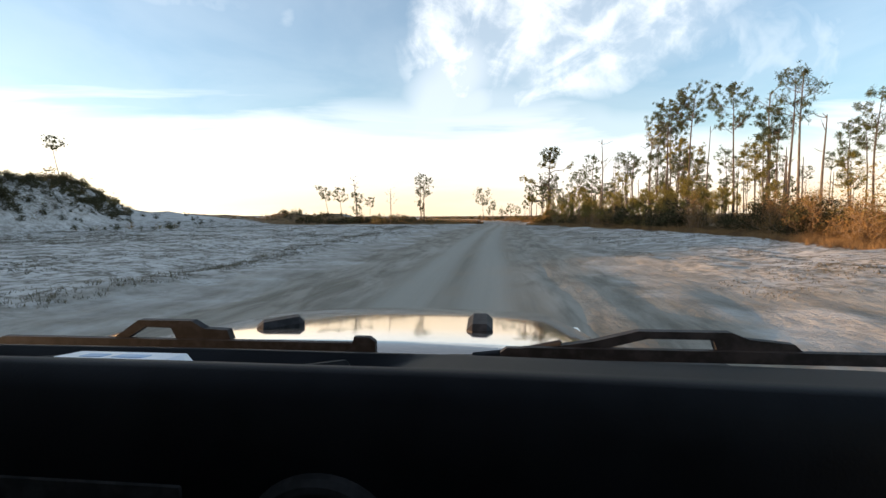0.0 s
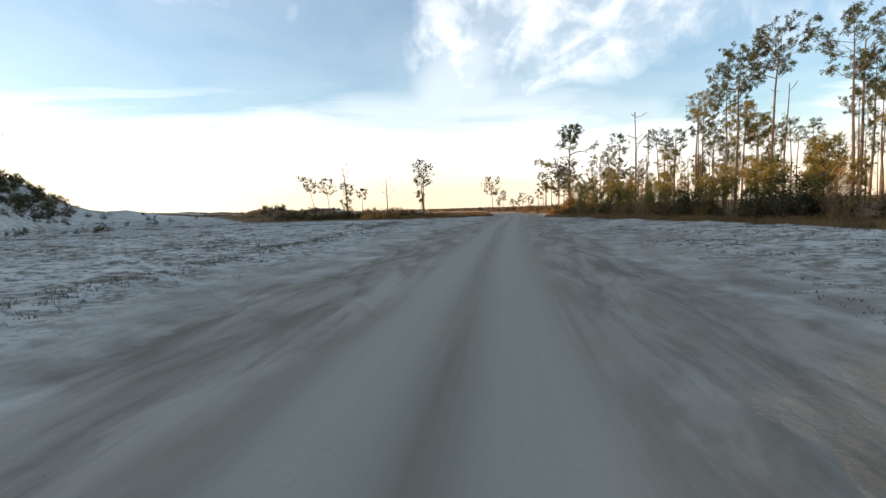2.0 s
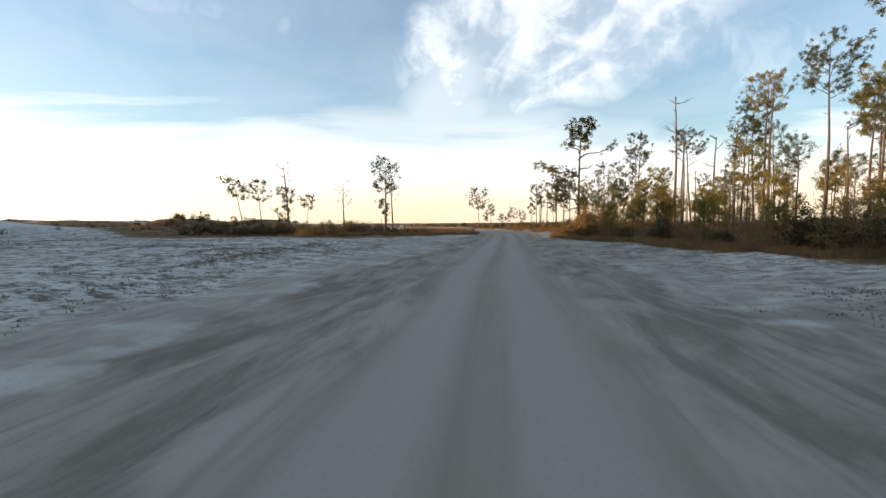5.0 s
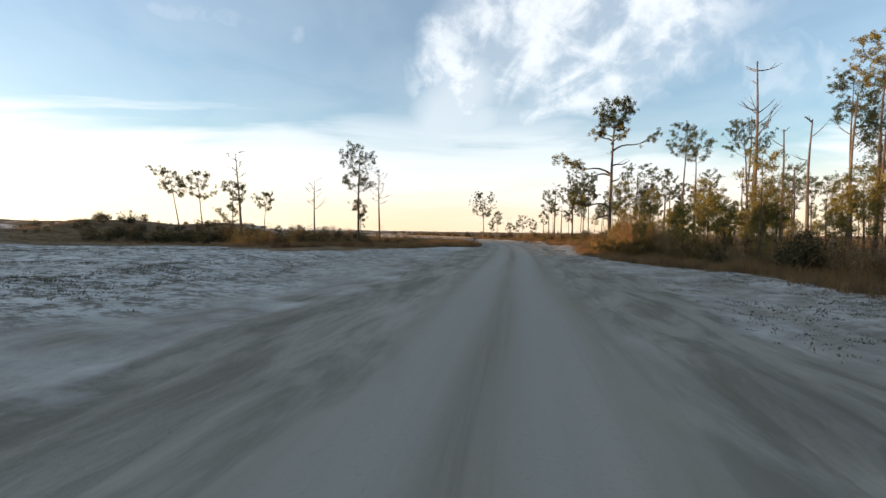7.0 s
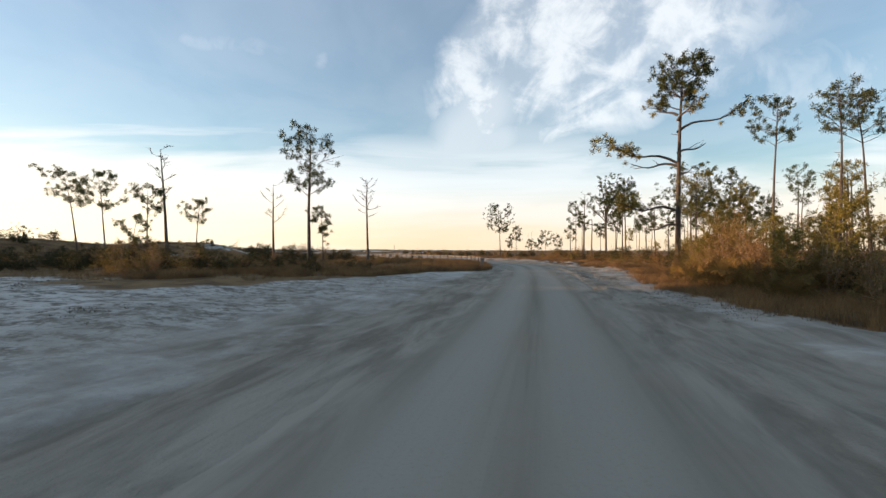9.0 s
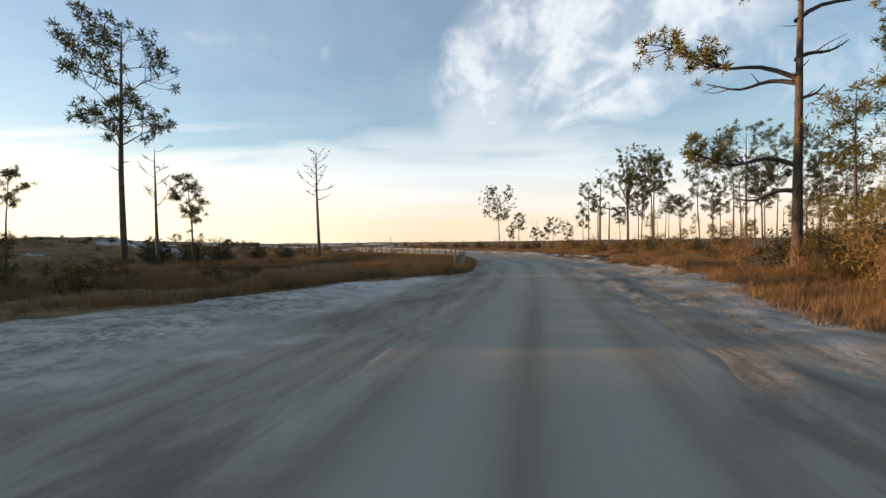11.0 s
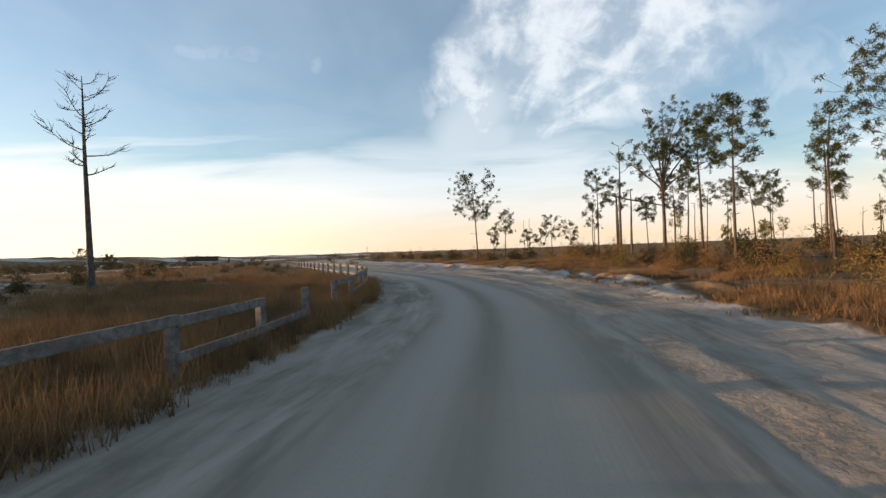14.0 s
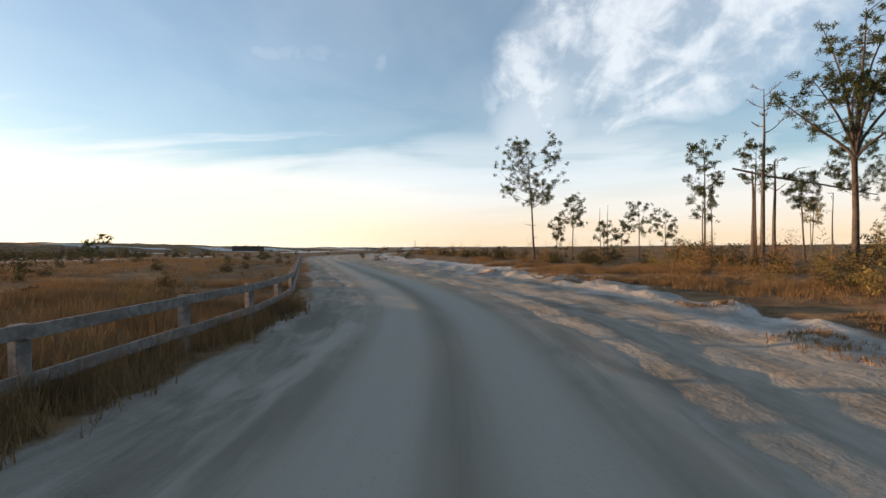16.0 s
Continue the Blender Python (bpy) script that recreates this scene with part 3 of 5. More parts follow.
def make_pine(h, crown_r, crown_from, limbs, seed, lean=(0.0, 0.0), thick=None, foliage=1.0, dead=False, mat=None, dense=44, twigs=8, puff=0.195, name="pine_tree"):
    """A slender pine: crooked trunk, rising limbs, tufts of needles at the twigs' ends. crown_from: where the limbs begin, as a share of the height."""
    rng = np.random.default_rng(seed)
    root = new(name)
    puff *= min(1.0, 0.66 + h / 36)
    crown_r *= 1.0 if dead else 0.86
    r0 = thick or 0.0074 * h + 0.02
    n = 13
    zz = np.linspace(0, 1, n)
    bend = rng.normal(size=4) * 0.010 * h
    xt = lean[0] * zz ** 1.2 + bend[0] * np.sin(zz * 4.2) * zz + 0.35 * bend[2] * np.sin(zz * 11) * zz
    yt = lean[1] * zz ** 1.2 + bend[1] * np.sin(zz * 3.7) * zz + 0.35 * bend[3] * np.sin(zz * 9) * zz
    pts = np.stack([xt, yt, zz * h * 0.97 - 0.25 * (zz == 0)], 1)
    rad = r0 * (1 - zz) ** 0.75 * 0.92 + r0 * 0.09
    rad[0] *= 1.3
    v, f = tube(pts, rad, 8)
    wood = M_DEAD if dead else M_BARK
    mesh_object("trunk", v, f, wood, root, True)
    at_trunk = lambda z: np.array([np.interp(z, pts[:, 2], pts[:, i]) for i in range(3)])
    q = np.linspace(0, 1, 7)
    tris = []
    span = 1 - crown_from
    limbs = limbs if dead else int(limbs * 1.25)
    for k in range(limbs):
        f_ = (k + rng.uniform(0.1, 0.9)) / limbs
        az = k * 2.4 + rng.uniform(-0.6, 0.6)
        prof = math.sqrt(max(0.06, 1 - ((f_ - 0.48) / 0.60) ** 2))
        ln = crown_r * prof * rng.uniform(0.6, 1.05)
        crook = rng.normal(size=2) * 0.11 * ln
        if dead:
            zb = h * (crown_from + span * f_ * 0.93)
            ln = crown_r * (1.0 - 0.45 * f_) * rng.uniform(0.5, 1.05)
            climb = ln * (rng.uniform(-0.1, 0.5) * q + rng.uniform(0.15, 0.85) * q ** 2.2)
        else:
            zt = h * (crown_from + span * (0.10 + 0.86 * f_))
            zb = min(max(zt - ln * rng.uniform(0.30, 0.95), h * crown_from * 0.96), h * 0.955)
            climb = (zt - zb) * q ** rng.uniform(0.8, 1.5)
        base = at_trunk(zb)
        lp = np.stack([base[0] + math.cos(az) * ln * q + crook[0] * np.sin(q * 4) * q, base[1] + math.sin(az) * ln * q + crook[1] * np.sin(q * 4) * q, base[2] + climb], 1)
        lr = max(0.016, r0 * 0.27 * (1 - 0.5 * f_)) * (1 - 0.80 * q)
        parts = [tube(lp, lr, 5)]
        tips = [lp[-1]]
        for tw in range(twigs if not dead else 11):
            at = rng.uniform(0.38, 0.97)
            o = np.array([np.interp(at, q, lp[:, i]) for i in range(3)])
            a2 = az + rng.choice([-1, 1]) * rng.uniform(0.3, 1.35)
            l2 = max(ln, 0.55 * crown_r) * rng.uniform(0.22, 0.52) * (0.8 if dead else 1.0)
            rise = rng.uniform(0.25, 1.1) if dead else rng.uniform(-0.25, 1.3)
            e = o + np.array([math.cos(a2) * l2, math.sin(a2) * l2, l2 * rise])
            e[2] = min(e[2], h)
            m = (o + e) / 2 + rng.normal(size=3) * 0.07 * l2 - np.array([0, 0, 0.08 * l2])
            parts.append(tube([o, m, e], [lr[4] * 0.7 + 0.005, lr[5] * 0.6 + 0.005, 0.005], 4))
            tips.append(e)
        v, f = join(parts)
        mesh_object("limb", v, f, wood, root, True)
        if not dead:
            for tip in tips:
                if rng.uniform() < 0.93 * foliage:
                    tris.append(needles(rng, tip, puff * 0.95, int(dense * rng.uniform(0.7, 1.3)), puff * rng.uniform(0.75, 1.1), 0.25 * puff))
                    if rng.uniform() < 0.55:
                        tris.append(needles(rng, tip + rng.normal(size=3) * 0.26 * np.array([1, 1, 1.0]), puff * 0.9, int(dense * 0.8), puff * 0.9, 0.25 * puff))
    if not dead:
        for c in range(4):
            tris.append(needles(rng, pts[-1] + rng.normal(size=3) * 0.12 * crown_r * np.array([1, 1, 0.5]), puff, dense, puff, 0.25 * puff))
        blades_object("crown", tris, mat or M_NEEDLE, root)
        for c in range(3 if h > 9 else 0):
            o = at_trunk(h * rng.uniform(0.45, 0.95) * crown_from)
            az, ln = rng.uniform(0, 6.28), rng.uniform(0.25, 0.9)
            v, f = tube([o, o + np.array([math.cos(az) * ln * 0.6, math.sin(az) * ln * 0.6, 0.06]), o + np.array([math.cos(az) * ln, math.sin(az) * ln, 0.22 * ln])], [0.03, 0.018, 0.008], 4)
            mesh_object("dead_stub", v, f, M_DEAD, root, True)
    return root


def make_snag(h, seed, stubs=6, thick=None, name="dead_tree", lean=(0, 0)):
    """A dead, bare trunk with a few broken stubs."""
    rng = np.random.default_rng(seed)
    root = new(name)
    r0 = thick or 0.011 * h + 0.04
    zz = np.linspace(0, 1, 10)
    pts = np.stack([lean[0] * zz + 0.012 * h * np.sin(zz * 5 + seed) * zz, lean[1] * zz + 0.01 * h * np.sin(zz * 4 + 1) * zz, zz * h - 0.25 * (zz == 0)], 1)
    rad = r0 * (1 - 0.72 * zz)
    v, f = tube(pts, rad, 8)
    mesh_object("trunk", v, f, M_DEAD, root, True)
    for k in range(stubs):
        s = rng.uniform(0.55, 0.99)
        o = np.array([np.interp(s, zz, pts[:, i]) for i in range(3)])
        az, ln = rng.uniform(0, 6.28), rng.uniform(0.05, 0.15) * h
        q = np.linspace(0, 1, 5)
        dz_ = rng.uniform(0.0, 0.9)
        lp = np.stack([o[0] + math.cos(az) * ln * q, o[1] + math.sin(az) * ln * q, o[2] + ln * (dz_ * q + 0.3 * q * q)], 1)
        parts = [tube(lp, np.linspace(r0 * 0.28, 0.012, 5), 5)]
        e = lp[3] + np.array([math.cos(az + 0.8), math.sin(az + 0.8), 0.7]) * ln * 0.3
        parts.append(tube([lp[2], (lp[2] + e) / 2, e], [r0 * 0.14, 0.014, 0.007], 4))
        v, f = join(parts)
        mesh_object("limb", v, f, M_DEAD, root, True)
    return root


def make_bush(w, h, seed, mat, leaf=0.05, count=2600, name="shrub"):
    """A shrub: many forking stems under an uneven dome, small leaves gathered at the twigs' ends."""
    rng = np.random.default_rng(seed)
    root = new(name)
    parts, ends = [], []
    for k in range(13):
        az, out = rng.uniform(0, 6.28), rng.uniform(0.0, 0.5) ** 0.8 * w * 0.95
        hh = h * (1 - 0.55 * (out / (0.5 * w)) ** 2) * rng.uniform(0.62, 1.05)
        q = np.linspace(0, 1, 5)
        lp = np.stack([math.cos(az) * out * q ** 1.2 + rng.normal() * 0.05, math.sin(az) * out * q ** 1.2 + rng.normal() * 0.05, hh * q - 0.12], 1)
        lp[1:4, :2] += rng.normal(size=(3, 2)) * 0.03 * w
        parts.append(tube(lp, np.linspace(0.022, 0.005, 5), 4))
        ends.append(lp[-1])
        for j in range(6):
            o = lp[rng.integers(1, 5)]
            a2, s2 = rng.uniform(0, 6.28), rng.uniform(0.10, 0.26) * w
            e = o + np.array([math.cos(a2) * s2, math.sin(a2) * s2, rng.uniform(0.0, 0.22) * h])
            parts.append(tube([o, (o + e) / 2 + rng.normal(size=3) * 0.03, e], [0.010, 0.007, 0.003], 3))
            ends.append(e)
            for i in range(1):
                e2 = e + rng.normal(size=3) * np.array([0.07 * w, 0.07 * w, 0.06 * h]) + np.array([0, 0, 0.04 * h])
                parts.append(tube([(o + e) / 2, (e + e2) / 2, e2], [0.006, 0.004, 0.002], 3))
                ends.append(e2)
    v, f = join(parts)
    mesh_object("stem", v, f, M_TWIG, root, True)
    ends = np.array(ends)
    weight = rng.uniform(0.05, 1.0, len(ends)) ** 1.6
    c = ends[rng.choice(len(ends), count, p=weight / weight.sum())] + rng.normal(size=(count, 3)) * np.array([0.055 * w, 0.055 * w, 0.05 * h])
    c[:, 2] = np.abs(c[:, 2])
    d = rng.normal(size=(count, 3))
    d /= np.linalg.norm(d, axis=1)[:, None]
    s = np.cross(d, rng.normal(size=(count, 3)))
    s /= np.linalg.norm(s, axis=1)[:, None] + 1e-9
    ln = leaf * rng.uniform(0.6, 1.4, (count, 1))
    blades_object("foliage", [np.stack([c - s * ln * 0.34, c + s * ln * 0.34, c + d * ln * 1.3], 1).reshape(-1, 3)], mat, root)
    return root


def make_palmetto(seed, size=1.0, name="saw_palmetto"):
    rng = np.random.default_rng(seed)
    root = new(name)
    for k in range(15):
        az = k * 2.4 + rng.uniform(-0.4, 0.4)
        el = rng.uniform(0.35, 1.35)
        ln = size * rng.uniform(0.55, 1.05)
        e = np.array([math.cos(az) * math.cos(el), math.sin(az) * math.cos(el), math.sin(el)]) * ln
        v, f = tube([(0, 0, -0.05), e * 0.5 + np.array([0, 0, 0.05]), e], [0.014, 0.011, 0.008], 4)
        d = e / np.linalg.norm(e)
        s = np.cross(d, (0, 0, 1.0))
        s /= np.linalg.norm(s) + 1e-9
        nrm = np.cross(s, d)
        o = len(v)
        v, f = list(v), list(f)
        for j in range(13):
            th = (j - 6) / 6 * 1.75
            dd = d * math.cos(th) + s * math.sin(th) + nrm * (0.18 - 0.25 * abs(th) / 1.75)
            tip = e + dd * size * 0.48 * rng.uniform(0.85, 1.1) - np.array([0, 0, 0.06])
            w = np.cross(dd, nrm) * 0.022 * size
            mid = e + dd * size * 0.24
            v += [e, mid - w, tip, mid + w]
            f.append((o, o + 1, o + 2, o + 3))
            o += 4
        mesh_object("frond", v, f, M_PALM, root)
    return root


def place(ob, x, y, turn=0.0, scale=1.0, sink=0.0):
    z = ground_z(x, y) - sink
    s = scale if isinstance(scale, tuple) else (scale, scale, scale)
    ob.matrix_basis = Matrix.LocRotScale((x, y, z), Euler((0, 0, turn)), s)
    return ob


def copy_at(ob, x, y, turn=0.0, scale=1.0, sink=0.0):
    s = scale if isinstance(scale, tuple) else (scale, scale, scale)
    m = Matrix.LocRotScale((x, y, ground_z(x, y) - sink), Euler((0, 0, turn)), s)
    base = ob.scale.copy()
    ob.scale = (1, 1, 1)
    made = copy_thing(ob, m)
    ob.scale = base
    return made


# single trees: x, y, height, crown radius, where the crown begins, limbs, seed, lean, foliage
PINES = [
    # open stand on the left
    (-33.8, 92.0, 7.6, 1.9, 0.60, 8, 11, (-1.6, 0.2), 0.9), (-31.0, 91.7, 7.4, 1.7, 0.55, 8, 12, (-0.7, 0.0), 0.8),
    (-28.2, 92.6, 6.6, 1.5, 0.62, 7, 13, (0.0, 0.1), 0.9), (-28.0, 90.6, 3.9, 1.2, 0.45, 6, 14, (0.7, 0.2), 0.8),
    (-26.2, 95.5, 5.6, 1.2, 0.62, 6, 15, (0.3, 0.0), 0.7), (-14.9, 95.5, 4.8, 0.9, 0.45, 7, 17, (-0.2, 0), 0.8),
    # stand on the right
    (20.8, 57.5, 15.0, 2.6, 0.72, 13, 21, (0.4, 0.2), 1.0), (22.3, 54.9, 15.5, 2.9, 0.74, 13, 22, (0.3, -0.2), 1.0),
    (23.8, 47.8, 13.6, 2.3, 0.70, 11, 23, (-0.3, 0.2), 0.9), (27.0, 73.1, 16.0, 2.7, 0.72, 13, 24, (0.2, 0.2), 0.9),
    (29.8, 86.6, 17.6, 2.5, 0.74, 12, 25, (0.3, 0.0), 0.9), (30.2, 105.2, 15.2, 3.0, 0.72, 12, 26, (-1.2, 0.0), 0.8),
    (29.6, 71.3, 11.4, 1.9, 0.62, 10, 27, (0.2, 0.3), 1.0), (31.6, 91.5, 15.8, 2.4, 0.7, 11, 28, (-0.3, 0.3), 0.9),
    (25.5, 66.0, 11.8, 2.0, 0.60, 10, 29, (0.3, 0.0), 1.0), (34.0, 60.5, 14.5, 2.2, 0.68, 10, 30, (0.2, 0.0), 0.9),
    (21.9, 103.9, 14.6, 2.4, 0.70, 11, 31, (0.35, 0.0), 0.75),
    # stand beyond the bend
    (13.4, 165.8, 12.4, 2.2, 0.50, 12, 42, (0, 0), 0.9),
    (18.95, 143.5, 13.7, 2.3, 0.58, 14, 43, (-0.2, 0.1), 0.8), (20.9, 138.0, 6.8, 1.7, 0.60, 11, 44, (-0.5, 0), 0.85),
    (23.3, 126.2, 12.9, 4.2, 0.48, 18, 45, (0.1, 0.2), 1.0), (15.0, 128.0, 10.2, 2.0, 0.58, 15, 46, (0.1, 0), 0.9),
    (-2.8, 152.0, 10.4, 3.3, 0.42, 17, 47, (-0.5, 0), 0.9), (0.2, 161.0, 6.7, 1.5, 0.45, 9, 48, (0.2, 0), 0.9),
    (6.4, 160.0, 5.6, 1.5, 0.40, 8, 49, (0, 0), 0.9), (3.2, 160.0, 3.6, 1.0, 0.4, 6, 50, (0, 0), 0.8),
    (4.9, 162.0, 3.8, 1.1, 0.4, 6, 53, (0.2, 0), 0.8), (-1.2, 157.0, 3.9, 0.9, 0.4, 6, 54, (0.2, 0), 0.8),
    (38.5, 171.0, 11.2, 2.0, 0.5, 9, 51, (0, 0), 0.9), (12.4, 148.5, 8.2, 1.4, 0.6, 7, 52, (0, 0), 0.8),
    (16.2, 151.0, 6.5, 1.3, 0.55, 9, 112, (-0.2, 0), 0.85), (18.6, 150.0, 8.6, 1.7, 0.5, 11, 113, (0, 0), 0.85),
    (17.0, 141.6, 8.6, 1.2, 0.65, 7, 117, (0.3, 0), 0.8), (25.6, 128.0, 10.0, 1.8, 0.5, 10, 118, (0, 0), 0.9), (27.2, 124.4, 11.6, 2.0, 0.55, 11, 119, (0.2, 0), 0.9),
    (22.0, 131.0, 7.8, 1.3, 0.5, 8, 120, (0, 0), 0.9), (28.2, 133.0, 9.0, 1.6, 0.5, 9, 121, (0, 0), 0.9), (31.0, 128.0, 10.0, 1.7, 0.55, 9, 122, (0, 0), 0.9),
    (11.4, 158.0, 6.5, 1.2, 0.5, 7, 123, (0, 0), 0.9), (9.2, 163.0, 4.5, 1.2, 0.4, 7, 124, (0, 0), 0.9),
    (-85.0, 176.0, 4.2, 1.5, 0.6, 7, 55, (0.3, 0), 0.9), (-52.0, 150.0, 2.4, 1.2, 0.3, 6, 56, (0, 0), 0.9),
    (-74.0, 71.0, 8.0, 1.8, 0.68, 8, 57, (-1.5, 0), 0.7),
]
for (x, y, h, cr, cf, nl, sd, ln, fo) in PINES:
    t = make_pine(h, cr, cf, nl, sd, ln, foliage=fo, mat=M_NEEDLE_Y_SUNLIT if sd in (25, 27, 29) else None, twigs=9 if y > 120 else 8)
    place(t, x, y)
    tagged(t, "slender pine with a bare trunk and sparse green crown" if h > 7 else "small young pine with a sparse green crown", "pine tree", "pines in the sandy flats")



def forked_pine(h, fork, reach, seed):
    """A broad pine: the trunk forks low into rising stems that carry one wide, uneven crown."""
    rng = np.random.default_rng(seed)
    root = new("pine_tree")
    v, f = tube([(0, 0, -0.25), (0.03, 0, fork * 0.5), (0.0, 0.05, fork)], [0.20, 0.155, 0.135], 9)
    mesh_object("trunk", v, f, M_BARK, root, True)
    tris = []
    q = np.linspace(0, 1, 9)
    stems = ((3.3, 0.45, 0.72, 1), (2.2, 0.30, 0.97, 1), (0.4, 0.42, 1.0, 1), (0.0, 0.95, 0.88, 1), (5.2, 0.5, 0.85, 1), (1.2, 0.6, 0.80, 1), (3.0, 0.75, 0.66, 0), (6.1, 0.9, 0.62, 0), (4.4, 0.35, 0.93, 1))
    for az, out, top, from_fork in stems:
        az += rng.uniform(-0.15, 0.15)
        o = np.array([0, 0.0, fork]) if from_fork else np.array([0, 0, fork * 0.97])
        bow = q ** 1.25
        wig = rng.normal(size=2) * 0.22
        lp = np.stack([math.cos(az) * reach * out * bow + wig[0] * np.sin(q * 4) * q, math.sin(az) * reach * out * bow + wig[1] * np.sin(q * 5) * q,
                       o[2] + (h * top - o[2]) * q ** 0.9], 1)
        parts = [tube(lp, np.linspace(0.095, 0.018, 9), 6)]
        tips = [lp[-1], lp[-1], lp[-2]]
        for k in range(13):
            at = rng.uniform(0.34, 1.0)
            b0 = np.array([np.interp(at, q, lp[:, i]) for i in range(3)])
            a2, l2 = rng.uniform(0, 6.28), rng.uniform(0.5, 1.75) * (1.25 - 0.5 * at)
            e = b0 + np.array([math.cos(a2) * l2, math.sin(a2) * l2, l2 * rng.uniform(0.0, 0.55)])
            e[2] = min(e[2], h - 0.1)
            mid = (b0 + e) / 2 + rng.normal(size=3) * 0.07 * l2
            parts.append(tube([b0, mid, e], [0.028, 0.018, 0.007], 4))
            tips += [e, e, mid]
        v, f = join(parts)
        mesh_object("limb", v, f, M_BARK, root, True)
        for tip in tips:
            if rng.uniform() < 0.9:
                tris.append(needles(rng, tip + rng.normal(size=3) * 0.20, 0.20, 54, 0.19, 0.046))
    blades_object("crown", tris, M_NEEDLE, root)
    return root


tagged(place(forked_pine(14.6, 6.2, 5.2, 41), 15.75, 143.9), "broad forked pine with a wide dense crown", "pine tree", "pines in the sandy flats")

# the tall pine on the left, and the large one with a low spreading limb on the right
t = place(make_pine(9.7, 2.45, 0.52, 13, 61, (0.1, 0.0), thick=0.13, foliage=0.72), -13.6, 90.3)
tagged(t, "tall pine with round open crown beside the scrub", "pine tree", "pines in the sandy flats")


def big_pine():
    root = make_pine(15.3, 2.0, 0.775, 16, 62, (0.3, 0.1), thick=0.20, foliage=1.0)
    rng = np.random.default_rng(5)
    tris = []
    for z0, az, ln, rise, leafy in ((7.6, 3.25, 4.7, 0.24, 4), (7.4, 3.0, 3.1, 0.06, 0), (9.8, 0.15, 4.6, 0.40, 1), (4.2, 3.3, 4.0, 0.10, 3), (8.3, 0.1, 1.9, 0.32, 0), (6.6, 0.3, 1.2, 0.6, 0), (3.2, 3.0, 2.2, -0.12, 0), (11.0, 2.6, 1.3, 0.5, 1), (10.6, 5.0, 1.6, 0.5, 1)):
        q = np.linspace(0, 1, 9)
        lp = np.stack([math.cos(az) * ln * q, math.sin(az) * ln * q + 0.06 * ln * np.sin(q * 6), z0 + ln * (rise * q + 0.06 * np.sin(q * 7))], 1)
        parts = [tube(lp, np.linspace(0.10, 0.018, 9), 6)]
        tips = [lp[-1], lp[-2]]
        for k in range(8 + 3 * leafy if leafy else 3):
            o = lp[rng.integers(4 if leafy else 3, 9)]
            a2 = az + rng.uniform(-1.2, 1.2)
            e = o + np.array([math.cos(a2), math.sin(a2), rng.uniform(-0.1, 0.75)]) * rng.uniform(0.45, 1.15)
            parts.append(tube([o, (o + e) / 2 + rng.normal(size=3) * 0.05, e], [0.03, 0.018, 0.007], 4))
            tips.append(e)
        v, f = join(parts)
        mesh_object("limb", v, f, M_BARK, root, True)
        if leafy:
            for tip in tips:
                for c in range(1 + leafy // 3):
                    tris.append(needles(rng, tip + rng.normal(size=3) * 0.20, 0.20, 54, 0.19, 0.046))
    blades_object("limb_foliage", tris, M_NEEDLE_Y_SUNLIT, root)
    return root


tagged(place(big_pine(), 11.6, 95.6), "large pine with flat side limbs and high round crown", "pine tree", "pines in the sandy flats")

DEAD = [(-28.9, 95.5, 10.2, 1.9, 0.55, 9, 71, (-0.7, 0)), (-23.0, 102.2, 8.0, 1.6, 0.45, 9, 72, (-0.1, 0)), (-18.3, 116.6, 10.6, 1.9, 0.52, 18, 73, (-0.25, 0)),
        (12.6, 148.0, 12.0, 1.5, 0.70, 7, 74, (0.2, 0)), (26.0, 79.0, 15.5, 1.6, 0.72, 7, 75, (0.2, 0))]
for (x, y, h, cr, cf, nl, sd, ln) in DEAD:
    t = place(make_pine(h, cr, cf, nl, sd, ln, dead=True, name="dead_tree", thick=0.16 if h > 9 else 0.13), x, y)
    tagged(t, "bare dead pine with leafless grey branches", "dead tree", "dead trees in the flats")
SNAGS = [(19.7, 84.6, 14.6, 81, 11, 0.165), (37.0, 66.0, 17.0, 82, 7, 0.2), (31.0, 50.0, 15.5, 83, 6, 0.16), (24.0, 81.0, 11.0, 84, 4, 0.14), (28.0, 63.0, 12.5, 85, 3, 0.12),
         (14.6, 151.7, 7.3, 86, 3, 0.16), (12.9, 150.6, 6.6, 87, 2, 0.17), (10.6, 152.0, 5.6, 88, 1, 0.06), (2.8, 158.5, 4.8, 89, 0, 0.05), (3.5, 159.0, 5.2, 90, 0, 0.05), (23.5, 92.0, 11.5, 91, 3, 0.10), (24.6, 95.0, 13.0, 92, 3, 0.11)]
for (x, y, h, sd, st, th) in SNAGS:
    tagged(place(make_snag(h, sd, st, th), x, y), "standing dead grey trunk with broken branch stubs", "dead tree", "dead trees in the flats")
# a broken trunk hung up across the snags
v, f = tube([(-2.4, 0, 6.9), (0.0, 0.1, 6.2), (2.6, 0, 5.6), (6.4, 0.1, 4.6)], [0.07, 0.085, 0.07, 0.03], 7)
t = new("fallen_trunk")
mesh_object("trunk", v, f, M_DEAD, t, True)
v, f = tube([(1.0, 0, 6.0), (1.8, 0.2, 6.7), (2.6, 0.3, 6.8)], [0.05, 0.03, 0.01], 5)
mesh_object("limb", v, f, M_DEAD, t, True)
place(t, 14.2, 151.2)
tagged(t, "broken dead trunk leaning across grey snags", "dead tree")

